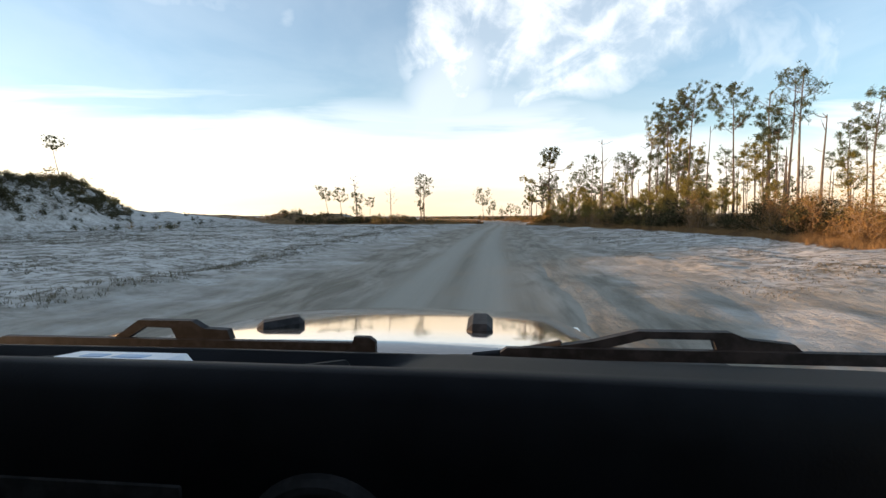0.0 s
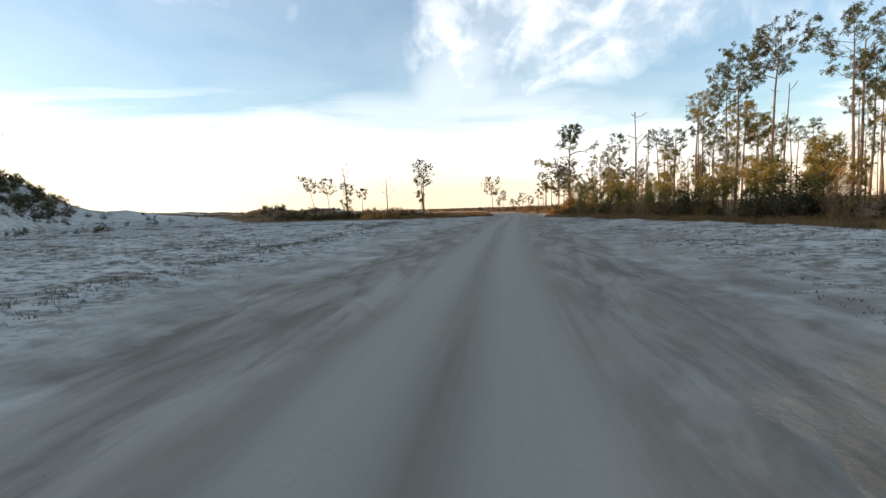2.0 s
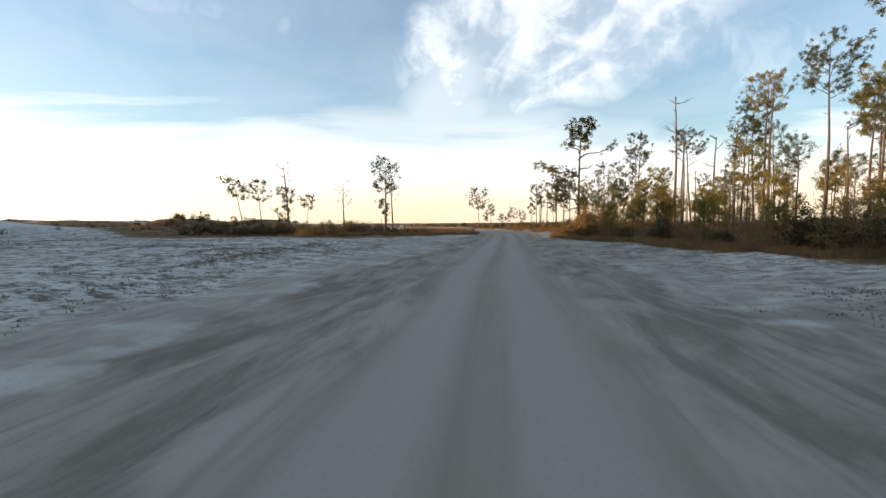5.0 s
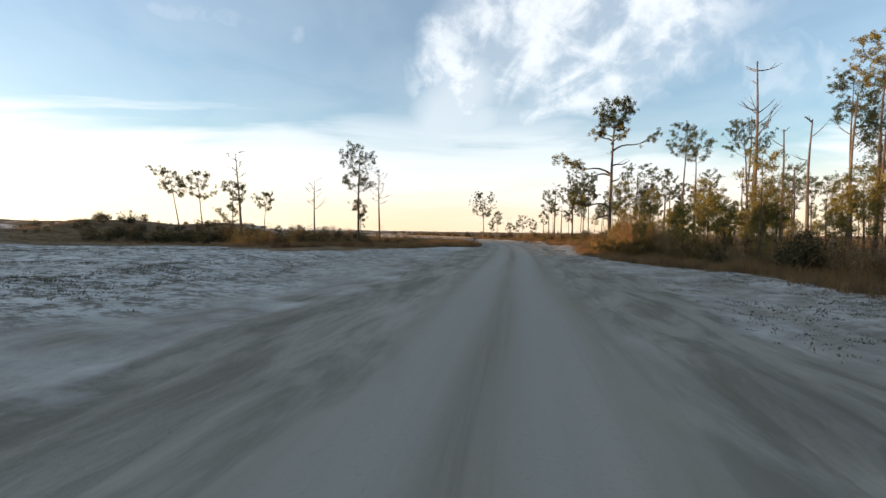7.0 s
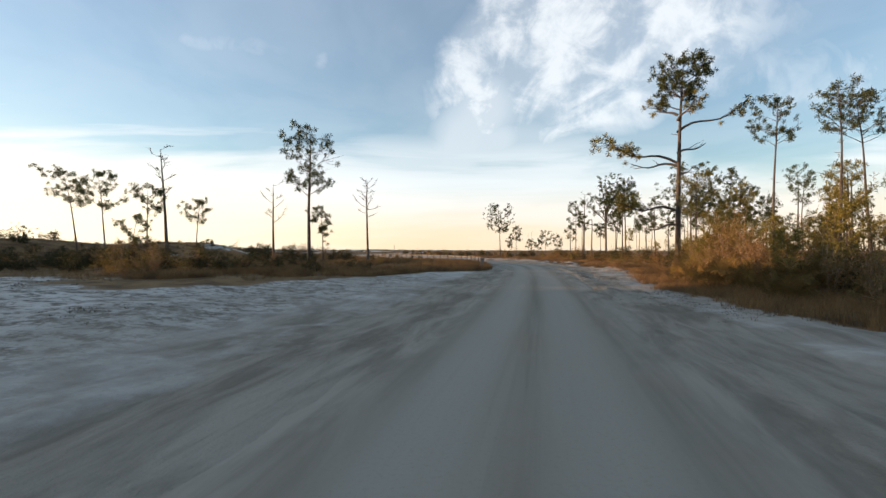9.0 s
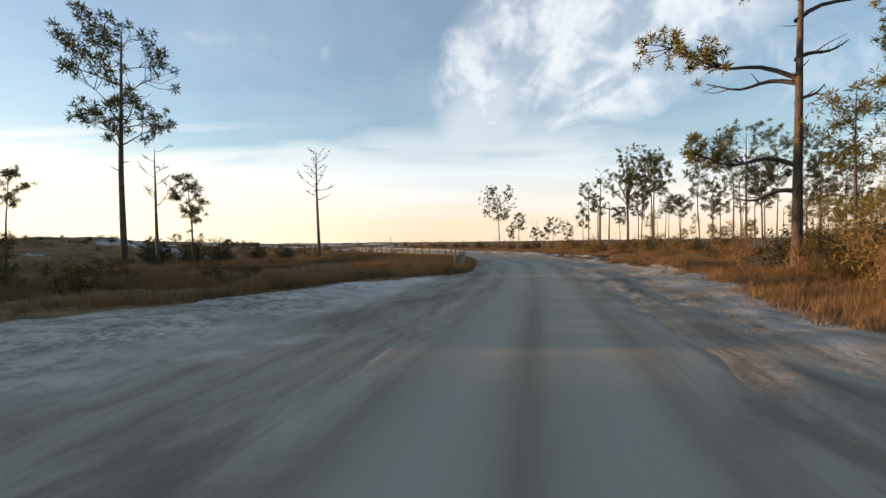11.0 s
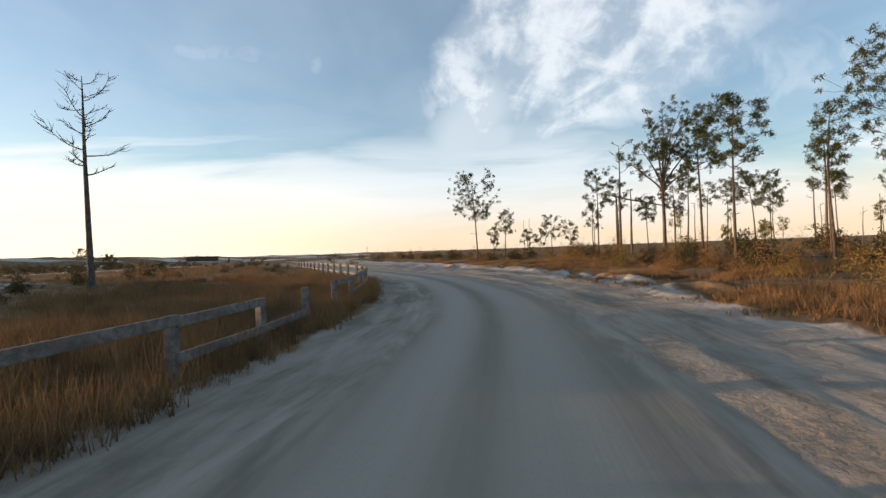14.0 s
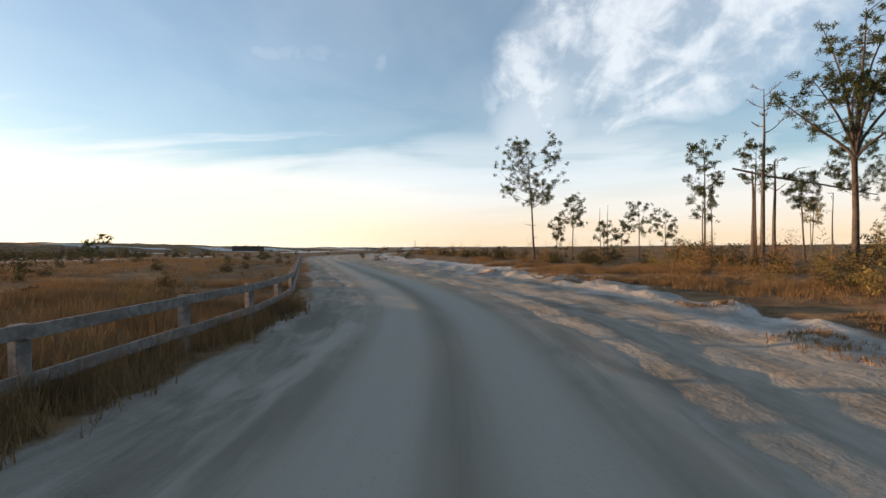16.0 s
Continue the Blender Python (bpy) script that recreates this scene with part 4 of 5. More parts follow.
# fill of the stand on the right
rng = np.random.default_rng(77)
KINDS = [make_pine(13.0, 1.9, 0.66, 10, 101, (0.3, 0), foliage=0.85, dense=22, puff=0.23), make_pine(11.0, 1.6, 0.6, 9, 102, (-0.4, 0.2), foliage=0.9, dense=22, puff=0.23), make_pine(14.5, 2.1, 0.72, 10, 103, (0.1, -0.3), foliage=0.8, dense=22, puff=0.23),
         make_pine(8.0, 1.4, 0.5, 9, 104, (0.2, 0.2), mat=M_NEEDLE_Y_SUNLIT, dense=20, puff=0.27), make_pine(5.0, 1.3, 0.35, 10, 105, (0.1, 0), mat=M_NEEDLE_Y_SUNLIT, dense=20, puff=0.28), make_snag(12.0, 106, 5), make_snag(9.0, 107, 3)]
spots = [(24, 40), (34, 36), (44, 44), (28, 30), (40, 26), (52, 36), (60, 50)]
for k, ob in enumerate(KINDS):
    place(ob, *spots[k])
    tagged(ob, "standing dead grey trunk with broken branch stubs" if k > 4 else ("young bushy pine with yellow-green needles" if k > 2 else "slender pine with a bare trunk and high crown"),
           "dead tree" if k > 4 else "pine tree", "dead trees in the flats" if k > 4 else "pines of the wood")
taken = [(p[0], p[1]) for p in PINES] + spots + [(s[0], s[1]) for s in SNAGS]
weights = [0.2, 0.16, 0.14, 0.15, 0.15, 0.12, 0.08]


def fill(count, xr, yr, edge, gap, kinds_w, smin=0.75, smax=1.12):
    tries = made = 0
    while made < count and tries < 6000:
        tries += 1
        y = rng.uniform(*yr)
        x = float(veg_right(y)) + edge + rng.uniform(0, 1) ** 1.2 * (xr[1] - xr[0]) + xr[0]
        if min((x - a) ** 2 + (y - b) ** 2 for a, b in taken) < gap * gap:
            continue
        taken.append((x, y))
        copy_at(KINDS[rng.choice(7, p=kinds_w)], x, y, rng.uniform(0, 6.28), rng.uniform(smin, smax))
        made += 1


fill(95, (0, 46), (24, 100), 7.5, 1.6, weights, 0.6, 1.0)
fill(60, (4, 46), (98, 128), 9.0, 1.8, [0.16, 0.18, 0.08, 0.25, 0.18, 0.1, 0.05], 0.5, 0.85)
for k in range(60):
    x, y = rng.uniform(24, 75), rng.uniform(126, 190)
    if y < 150 and x < 27:
        continue
    copy_at(KINDS[rng.choice(7, p=[0.12, 0.2, 0.06, 0.26, 0.2, 0.1, 0.06])], x, y, rng.uniform(0, 6.28), rng.uniform(0.5, 0.85))

# young yellow-green pines along the wood's edge, golden sunlight put into their tint
for k in range(48):
    y = rng.uniform(36, 100)
    copy_at(KINDS[rng.choice([3, 4], p=[0.35, 0.65])], float(veg_right(y)) + 2.2 + rng.uniform(0, 1) ** 1.5 * 12, y, rng.uniform(0, 6.28), rng.uniform(0.42, 0.85))

# scrub
BUSH = {
    "dark": [make_bush(2.4, 1.8, 201, M_SCRUB, 0.085, 2300), make_bush(1.9, 1.4, 202, M_SCRUB, 0.080, 1800)],
    "brown": [make_bush(2.1, 1.6, 203, M_BROWN, 0.050, 1500), make_bush(1.7, 2.2, 204, M_BROWN, 0.046, 1300)],
    "olive": [make_bush(1.9, 2.8, 205, M_OLIVE, 0.062, 2000), make_bush(2.6, 2.0, 206, M_OLIVE, 0.060, 2000)],
}
first = {("dark", 0): (17.0, 24.0), ("dark", 1): (16.5, 33.0), ("brown", 0): (15.5, 21.0), ("brown", 1): (16.0, 28.0), ("olive", 0): (18.2, 20.0), ("olive", 1): (17.6, 29.5)}
LOOK = {"dark": "dense dark evergreen shrub at the wood's edge", "brown": "dry brown twiggy shrub at the wood's edge", "olive": "tall loose shrub with golden-olive leaves"}
for (kind, k), (x, y) in first.items():
    place(BUSH[kind][k], x, y)
    tagged(BUSH[kind][k], LOOK[kind], "shrub", "shrubs along the wood")


THICKET = {"dark": [], "brown": [], "olive": []}


def bushes(count, xf, yr, p_dark, smin=0.7, smax=1.25, single=False, p_olive=0.25):
    """Shrubs by the track are things; those deep in the wood or far off are gathered into one thicket."""
    for k in range(count):
        y = rng.uniform(*yr)
        x = xf(y)
        kind = "dark" if rng.uniform() < p_dark(x, y) else ("olive" if rng.uniform() < p_olive else "brown")
        s = rng.uniform(smin, smax) * (0.82 + 0.38 * float(value_noise(np.array([x]), np.array([y]), 4.5, 71)[0]))
        which, turn, sc = rng.integers(0, 2), rng.uniform(0, 6.28), (s * rng.uniform(0.9, 1.2), s * rng.uniform(0.9, 1.2), s)
        if abs(float(road_uv(np.array([x]), np.array([y]))[0][0])) < 5.0 or (0 < x < 10.0 and 76.0 < y < 84.5):
            continue
        if single and y < 97 and x - float(veg_right(y)) < 5.2:
            copy_at(BUSH[kind][which], x, y, turn, sc, 0.05)
        else:
            m = Matrix.LocRotScale((x, y, ground_z(x, y) - 0.05), Euler((0, 0, turn)), sc)
            THICKET[kind].append((which, m))


right_dark = lambda x, y: float(np.interp(y, [15, 25, 34, 46, 54, 62, 100, 110, 140], [0.1, 0.25, 0.55, 0.5, 0.2, 0.08, 0.08, 0.15, 0.2]))
bushes(115, lambda y: float(veg_right(y)) + 1.8 + abs(rng.normal()) * 2.6, (12, 70), right_dark, 0.6, 1.5, True)
bushes(110, lambda y: float(veg_right(y)) + 2.8 + abs(rng.normal()) * 3.0, (62, 102), right_dark, 0.65, 1.25, True)
bushes(45, lambda y: float(veg_right(y)) + 3.5 + abs(rng.normal()) * 3.5, (100, 150), right_dark, 0.4, 0.9, True)
bushes(34, lambda y: float(veg_right(y)) + 2.6 + abs(rng.normal()) * 1.6, (78, 97), lambda x, y: 0.12, 0.8, 1.3, True)
bushes(300, lambda y: float(veg_right(y)) + 5.0 + abs(rng.normal()) * 7.0, (104, 200), lambda x, y: 0.3, 0.4, 0.9, False, 0.06)
bushes(110, lambda y: float(veg_right(y)) + 9 + rng.uniform(0, 30), (15, 150), lambda x, y: 0.5, 0.7, 1.3)
# belt on the left behind the white plain
bushes(46, lambda y: rng.uniform(-38, -22.5), (84, 93), lambda x, y: 0.85, 0.5, 0.9, True)
bushes(16, lambda y: rng.uniform(-22.5, -17.0), (83.5, 88), lambda x, y: 0.1, 0.55, 0.9, True, 0.6)
bushes(11, lambda y: rng.uniform(-20.5, -15.5), (82.5, 86.5), lambda x, y: 0.45, 0.75, 1.0, True, 0.4)
bushes(20, lambda y: rng.uniform(-17.5, -11.0), (85, 92), lambda x, y: 0.6, 0.35, 0.75, True, 0.3)
bushes(50, lambda y: rng.uniform(-46, -20), (86, 98), lambda x, y: 0.75, 0.45, 0.85)
bushes(24, lambda y: rng.uniform(-30, -8), (92, 112), lambda x, y: 0.3, 0.4, 0.7)
bushes(260, lambda y: rng.uniform(-105, -18), (104, 190), lambda x, y: 0.65, 0.3, 0.75)
bushes(240, lambda y: rng.uniform(-115, -62), (128, 190), lambda x, y: 0.8, 0.45, 1.0)
# on the dune
bushes(520, lambda y: -84.5 + math.sqrt(max(1.0, rng.uniform(15, 31.5) ** 2 - max(0.0, y - 49) ** 2)), (22, 74), lambda x, y: 0.9, 0.4, 0.95)
bushes(260, lambda y: -84.5 + math.sqrt(max(1.0, rng.uniform(23, 33) ** 2 - max(0.0, y - 49) ** 2)), (34, 78), lambda x, y: 0.75, 0.35, 0.75)
bushes(34, lambda y: rng.uniform(-54, -40), (47, 58), lambda x, y: 0.6, 0.35, 0.7)
bushes(190, lambda y: rng.uniform(-54, -35), (84, 126), lambda x, y: 0.8, 0.25, 0.55)
bushes(130, lambda y: rng.uniform(-150, 90), (175, 330), lambda x, y: 0.7, 0.5, 1.0)
bushes(110, lambda y: rng.uniform(-42, -5.5), (97, 128), lambda x, y: 0.5, 0.16, 0.42)
for bx_, by_, bs_ in ((-23.6, 105.8, 1.0), (-21.4, 106.2, 0.8), (-26.6, 106.6, 1.1), (-19.0, 107.4, 0.7), (-28.6, 107.8, 0.9)):
    copy_at(BUSH["dark"][0], bx_, by_, bx_ * 3, bs_, 0.05)
bushes(16, lambda y: rng.uniform(-60, -46), (66, 84), lambda x, y: 0.8, 0.35, 0.6)
for kind, items in THICKET.items():
    chunks, leaves = [], []
    for shrub in BUSH[kind]:
        leaf_ob = [o for o in shrub.children if o.name.startswith("foliage")][0]
        co = np.empty(len(leaf_ob.data.vertices) * 3, np.float32)
        leaf_ob.data.vertices.foreach_get("co", co)
        leaves.append(co)
    for which, m in items:
        co = leaves[which]
        mm = np.array(m)
        tri = (co.reshape(-1, 3) @ mm[:3, :3].T + mm[:3, 3]).reshape(-1, 3, 3)
        remote = m.translation.x < -40 or m.translation.y > 165
        tri = tri[rng.uniform(size=len(tri)) < (0.09 if remote else 0.48)]
        mid = tri.mean(1, keepdims=True)
        chunks.append((mid + (tri - mid) * (2.5 if remote else 1.25)).reshape(-1, 3))
    ob = blades_object("scrub_thicket", chunks, {"dark": M_SCRUB, "brown": M_BROWN, "olive": M_OLIVE}[kind])
    tagged(ob, {"dark": "dark evergreen scrub in the wood and on the dune", "brown": "brown leafless scrub in the wood", "olive": "golden-olive scrub in the wood"}[kind], "scrub", kind="stuff")

for x, y, k2, sc in ((-22.5, 107.6, 0, 1.4), (-20.6, 108.4, 0, 1.2), (-24.4, 107.0, 0, 1.3), (-14.0, 114.9, 1, 0.6), (-7.2, 103.0, 1, 0.5), (-11.5, 106.0, 0, 0.55)):
    copy_at(BUSH["brown"][k2], x, y, x, sc, 0.05)
palm = make_palmetto(301, 1.0)
place(palm, 9.6, 78.0)
tagged(palm, "saw palmetto with green and bronze fan fronds", "palmetto", "palmettos at the wood's edge")
for px2, py2, ps2 in ((8.1, 81.0, 1.15), (8.8, 79.4, 1.0), (9.3, 82.3, 1.2), (7.9, 83.3, 0.95), (8.9, 77.6, 1.1), (10.0, 80.6, 1.25), (8.4, 76.4, 0.85), (9.7, 84.0, 1.1)):
    copy_at(palm, px2, py2, px2 * 7 + py2, ps2, 0.05)
for k in range(17):
    y = rng.uniform(69, 88) if k < 12 else rng.uniform(40, 69)
    copy_at(palm, float(veg_right(y)) + 1.6 + rng.uniform(0, 3.0), y, rng.uniform(0, 6.28), rng.uniform(0.5, 1.0), 0.05)


FENCE = [(-2.65, 101.0), (-2.66, 103.4), (-2.85, 105.85), (-3.12, 108.2), (-3.45, 110.75), (-3.95, 113.4), (-4.55, 116.0), (-5.3, 118.7), (-6.1, 121.2), (-7.15, 123.6), (-8.35, 125.9)]
while FENCE[-1][1] < 164:
    FENCE.append((FENCE[-1][0] - 1.42, FENCE[-1][1] + 2.12))


def tuft_field(name, n, sampler, mat, hgt_, width, blades, label, category):
    """Many grass tufts in one mesh."""
    xy = sampler(n)
    z = height(xy[:, 0], xy[:, 1])
    m = len(xy)
    az = rng.uniform(0, 6.28, (m, blades))
    sp = rng.uniform(0.15, 0.75, (m, blades))
    hh = hgt_ * rng.uniform(0.5, 1.25, (m, blades)) * rng.uniform(0.6, 1.2, (m, 1))
    ox = xy[:, :1] + rng.normal(size=(m, blades)) * 0.06
    oy = xy[:, 1:] + rng.normal(size=(m, blades)) * 0.06
    oz = np.repeat(z[:, None] - 0.02, blades, 1)
    pa = az + 1.57
    w = width * rng.uniform(0.6, 1.4, (m, blades))
    a = np.stack([ox - np.cos(pa) * w, oy - np.sin(pa) * w, oz], -1)
    b = np.stack([ox + np.cos(pa) * w, oy + np.sin(pa) * w, oz], -1)
    c = np.stack([ox + np.cos(az) * hh * sp, oy + np.sin(az) * hh * sp, oz + hh], -1)
    v = np.stack([a, b, c], 2).reshape(-1, 3)
    ob = mesh_object(name, v, np.arange(len(v)).reshape(-1, 3), mat)
    tagged(ob, label, category, kind="stuff")
    return ob


def pick(n, xr, yr, prob):
    out = []
    while sum(map(len, out)) < n:
        x, y = rng.uniform(*xr, 20000), rng.uniform(*yr, 20000)
        k = rng.uniform(size=20000) < prob(x, y)
        out.append(np.stack([x[k], y[k]], 1))
    return np.concatenate(out)[:n]


def p_plain(x, y):
    cl = value_noise(x, y, 1.6, 41) * 0.6 + value_noise(x, y, 6, 42) * 0.5
    return smooth(-7.2, -9.5, x + value_noise(x, y, 3, 43)) * smooth(-0.1, 0.6, cl) * smooth(82, 74, y)


def p_rim(x, y):
    rim_ = np.interp(y, [0, 14, 22, 44, 60], [-8.4, -8.6, -9.2, -10.5, -12.0])
    return np.exp(-((x - rim_) / 0.5) ** 2) * (0.5 + 0.5 * value_noise(x, y, 2, 44))


def p_edge(x, y):
    d = x - veg_right(y)
    return smooth(-0.6, 0.5, d + 0.6 * value_noise(x, y, 2.2, 45)) * smooth(5.5, 1.5, d)


def p_field(x, y):
    u_, v_ = road_uv(x, y)
    cl = value_noise(x, y, 2.5, 46) * 0.5 + value_noise(x, y, 9, 47) * 0.5
    return smooth(-1.5, 2.0, y - veg_left(x)) * smooth(-3.3, -4.2, u_) * smooth(-0.5, 0.3, cl) * smooth(90, 30, -u_)


def p_bend(x, y):
    u_, v_ = road_uv(x, y)
    return smooth(7.6, 9.4, u_ + 1.2 * value_noise(x, y, 2.2, 48)) * smooth(22, 9, u_) * smooth(-0.2, 0.5, value_noise(x, y, 2.6, 49))


tuft_field("dune_weeds", 20000, lambda n: pick(n, (-55, -7), (2, 84), p_plain), M_WEED, 0.062, 0.019, 8, "low grey-green weeds dotted over white sand", "weeds")
def p_shoulder(x, y):
    d = x - veg_right(y)
    return smooth(4.2, 6.5, x + 0.8 * value_noise(x, y, 2.5, 61)) * smooth(0.3, -0.6, d) * smooth(0.0, 0.6, value_noise(x, y, 1.4, 62) * 0.7 + value_noise(x, y, 5, 63) * 0.4)


tuft_field("shoulder_weeds", 4200, lambda n: pick(n, (3, 20), (4, 96), p_shoulder), M_WEED, 0.05, 0.018, 8, "sparse grey-brown weeds on the sandy shoulder", "weeds")
tuft_field("rim_weeds", 1100, lambda n: pick(n, (-14, -7), (4, 66), p_rim), M_WEED, 0.11, 0.012, 8, "strip of low weeds along the sand's rim", "weeds")
tuft_field("edge_grass", 15000, lambda n: pick(n, (4, 22), (10, 112), p_edge), M_GRASS, 0.34, 0.007, 11, "orange-brown dry grass along the scrub", "grass")
tuft_field("field_grass", 19000, lambda n: pick(n, (-70, -2), (79, 160), p_field), M_GRASS, 0.28, 0.006, 9, "tan dry grass field beside the fence", "grass")
def p_verge(x, y):
    u_, v_ = road_uv(x, y)
    cl = value_noise(x, y, 1.8, 51) * 0.6 + value_noise(x, y, 5, 52) * 0.5
    return smooth(-0.5, 1.5, y - veg_left(x)) * smooth(-3.8, -4.7, u_ + 0.5 * value_noise(x, y, 2, 53)) * smooth(-0.2, 0.45, cl)


tuft_field("verge_grass", 20000, lambda n: pick(n, (-17, -2), (79, 130), p_verge), M_GRASS, 0.36, 0.006, 12, "tall tan dry grass round the fence", "grass")
def p_posts(x, y):
    line = np.interp(y, [p[1] for p in FENCE], [p[0] for p in FENCE])
    d = line - x + 0.4 * value_noise(x, y, 1.3, 66)
    return smooth(-0.9, -0.2, d) * smooth(7.5, 2.5, d) * (0.35 + 0.65 * smooth(-0.3, 0.4, value_noise(x, y, 1.5, 67))) * smooth(98.0, 101, y)


def p_heap(x, y):
    u_, v_ = road_uv(x, y)
    return smooth(5.0, 6.5, u_) * smooth(10, 8.5, u_) * smooth(0.05, 0.55, value_noise(x, y, 1.1, 64) * 0.6 + value_noise(x, y, 3.0, 65) * 0.5)


tuft_field("post_grass", 9000, lambda n: pick(n, (-14, -1.6), (96, 124), p_posts), M_GRASS, 0.46, 0.007, 11, "dense tall tan grass round the fence posts", "grass")
tuft_field("heap_litter", 2600, lambda n: pick(n, (-8, 14), (96, 140), p_heap), M_GRASS, 0.12, 0.010, 9, "tufts of dry brown grass on the pushed-up white sand", "grass")
tuft_field("bend_grass", 12000, lambda n: pick(n, (-10, 34), (104, 190), p_bend), M_GRASS, 0.26, 0.008, 9, "dry brown grass beyond the sandy verge", "grass")

# ---------------- fence ----------------
def bevel_box(size, bev=0.008):
    bm = bmesh.new()
    bmesh.ops.create_cube(bm, size=1)
    bmesh.ops.scale(bm, vec=size, verts=bm.verts)
    bmesh.ops.bevel(bm, geom=list(bm.edges), offset=bev, segments=1, affect="EDGES")
    return bm


def part(name, bm, material, parent, label=""):
    me = bpy.data.meshes.new(name)
    bm.to_mesh(me)
    bm.free()
    me.materials.append(material)
    ob = new(name, me)
    ob.parent = parent
    if label:
        tagged(ob, label)
    return ob


fence = new("fence")
tagged(fence, "weathered two-rail wooden fence along the bend", "fence")
post_me = None
frng = np.random.default_rng(9)
tops = []
for k, (x, y) in enumerate(FENCE):
    z = ground_z(x, y)
    if post_me is None:
        p = part("post", bevel_box((0.14, 0.14, 1.5), 0.012), M_WOOD, fence)
        post_me = p.data
    else:
        p = new("post", post_me)
        p.parent = fence
    zt = 0.945 + frng.uniform(-0.02, 0.02)
    tops.append(zt)
    p.matrix_basis = pose(x - 0.06, y, zt - 0.75, frng.uniform(-1, 1), frng.uniform(-1.5, 1.5), frng.uniform(-8, 8))
for k in range(len(FENCE) - 1):
    a, b = Vector((*FENCE[k], 0)), Vector((*FENCE[k + 1], 0))
    d = b - a
    for drop in (0.075, 0.575):
        if (k in (0, 3, 4) and drop > 0.3) or (k in (2, 3) and drop < 0.3):
            continue
        za, zb = tops[k] - drop + frng.uniform(-0.015, 0.015), tops[k + 1] - drop + frng.uniform(-0.015, 0.015)
        bm = bevel_box((0.045, d.length + 0.04, 0.15), 0.006)
        rail = part("rail", bm, M_WOOD, fence)
        mid = (a + b) / 2
        rail.matrix_basis = pose(mid.x + 0.035, mid.y, (za + zb) / 2, math.degrees(math.atan2(zb - za, d.length)), 0, -math.degrees(math.atan2(d.x, d.y)))

# ---------------- far things ----------------
def on_ray(ex, ey, az, dist):
    return ex + dist * math.sin(radians(az)), ey + dist * math.cos(radians(az))


M_DARK = Mat("dark_shingle", 0.9).colour((0.07, 0.06, 0.055)).m
x, y = on_ray(1.24, 109.1, -39.4, 190)
hut = new("shelter")
tagged(hut, "low dark flat shelter on the far dunes", "building")
bm = bevel_box((11.0, 5.0, 1.5), 0.1)
part("wall", bm, M_DARK, hut).matrix_basis = pose(0, 0, 0.75)
bm = bevel_box((12.0, 6.0, 0.35), 0.1)
part("roof", bm, M_DARK, hut).matrix_basis = pose(0, 0, 1.7)
hut.matrix_basis = pose(x, y, ground_z(x, y) - 0.1, 0, 0, 40)
for az, dist, hh in ((-19.97, 170, 4.6), (-23.4, 180, 2.0)):
    x, y = on_ray(1.24, 109.1, az, dist)
    v, f = tube([(0, 0, -0.4), (0, 0, hh * 0.5), (0.03, 0, hh)], [0.10, 0.09, 0.08], 8)
    p = new("utility_pole")
    mesh_object("pole", v, f, M_DEAD, p, True)
    place(p, x, y)
    tagged(p, "thin wooden pole on the far flats", "pole", "far poles")
x, y = on_ray(1.24, 109.1, -24.9, 150)
sign = new("road_sign")
tagged(sign, "small pale board sign on two posts far down the road", "sign")
part("board", bevel_box((1.8, 0.06, 0.7), 0.02), M_WOOD, sign).matrix_basis = pose(0, 0, 1.4)
for o in (-0.7, 0.7):
    part("post", bevel_box((0.1, 0.1, 1.5), 0.01), M_WOOD, sign).matrix_basis = pose(o, 0.09, 0.65)
sign.matrix_basis = pose(x, y, ground_z(x, y), 0, 0, 20)

# ---------------- the off-road car, standing where the drive begins ----------------
CX = -0.36
M_PAINT = Mat("dark_metallic_paint", 0.10, 0.85, 0.5)
flake = M_PAINT.noise(240.0, 2)
M_PAINT.colour(M_PAINT.mix(M_PAINT.ramp(flake, 0.4, 0.6), (0.50, 0.47, 0.43), (0.60, 0.57, 0.52)))
M_PAINT.b.inputs["Coat Weight"].default_value = 0.6
M_PAINT = M_PAINT.m
k = Mat("black_vinyl", 0.6, 0.0, 0.10)
grain = k.noise(160.0, 4, 0.6)
k.colour(k.mix(k.ramp(k.noise(3.0, 3), 0.4, 0.65), (0.003, 0.0034, 0.0045), (0.006, 0.0066, 0.0085)))
k.bump(grain, 0.25, 0.002)
M_VINYL = k.m
k = Mat("black_rubber", 0.6, 0.0, 0.18)
k.colour(k.mix(k.ramp(k.noise(20.0, 3), 0.4, 0.65), (0.012, 0.012, 0.013), (0.028, 0.028, 0.030)))
M_RUBBER = k.m
k = Mat("white_packet_film", 0.4, 0.0, 0.4)
k.colour(k.mix(k.ramp(k.noise(14.0, 3), 0.45, 0.6), (0.78, 0.80, 0.82), (0.68, 0.72, 0.78)))
M_WHITE = k.m
M_BLUE = Mat("blue_print", 0.5).colour((0.36, 0.50, 0.68)).m
k = Mat("grey_display_marks", 0.5)
k.colour((0.16, 0.17, 0.19))
M_MARK = k.m
M_RIM = Mat("alloy_rim", 0.35, 0.9).colour((0.35, 0.35, 0.36)).m

car = new("off_road_car")
tagged(car, "dark metallic off-road car with black dashboard, open windscreen", "car")


def car_mesh(name, v, f, mat, parent=None, smooth_shade=False, label=""):
    ob = mesh_object(name, v, f, mat, parent or car, smooth_shade)
    if label:
        tagged(ob, label)
    return ob


def grid_faces(a, b):
    return [(i * b + j, i * b + j + 1, (i + 1) * b + j + 1, (i + 1) * b + j) for i in range(a - 1) for j in range(b - 1)]


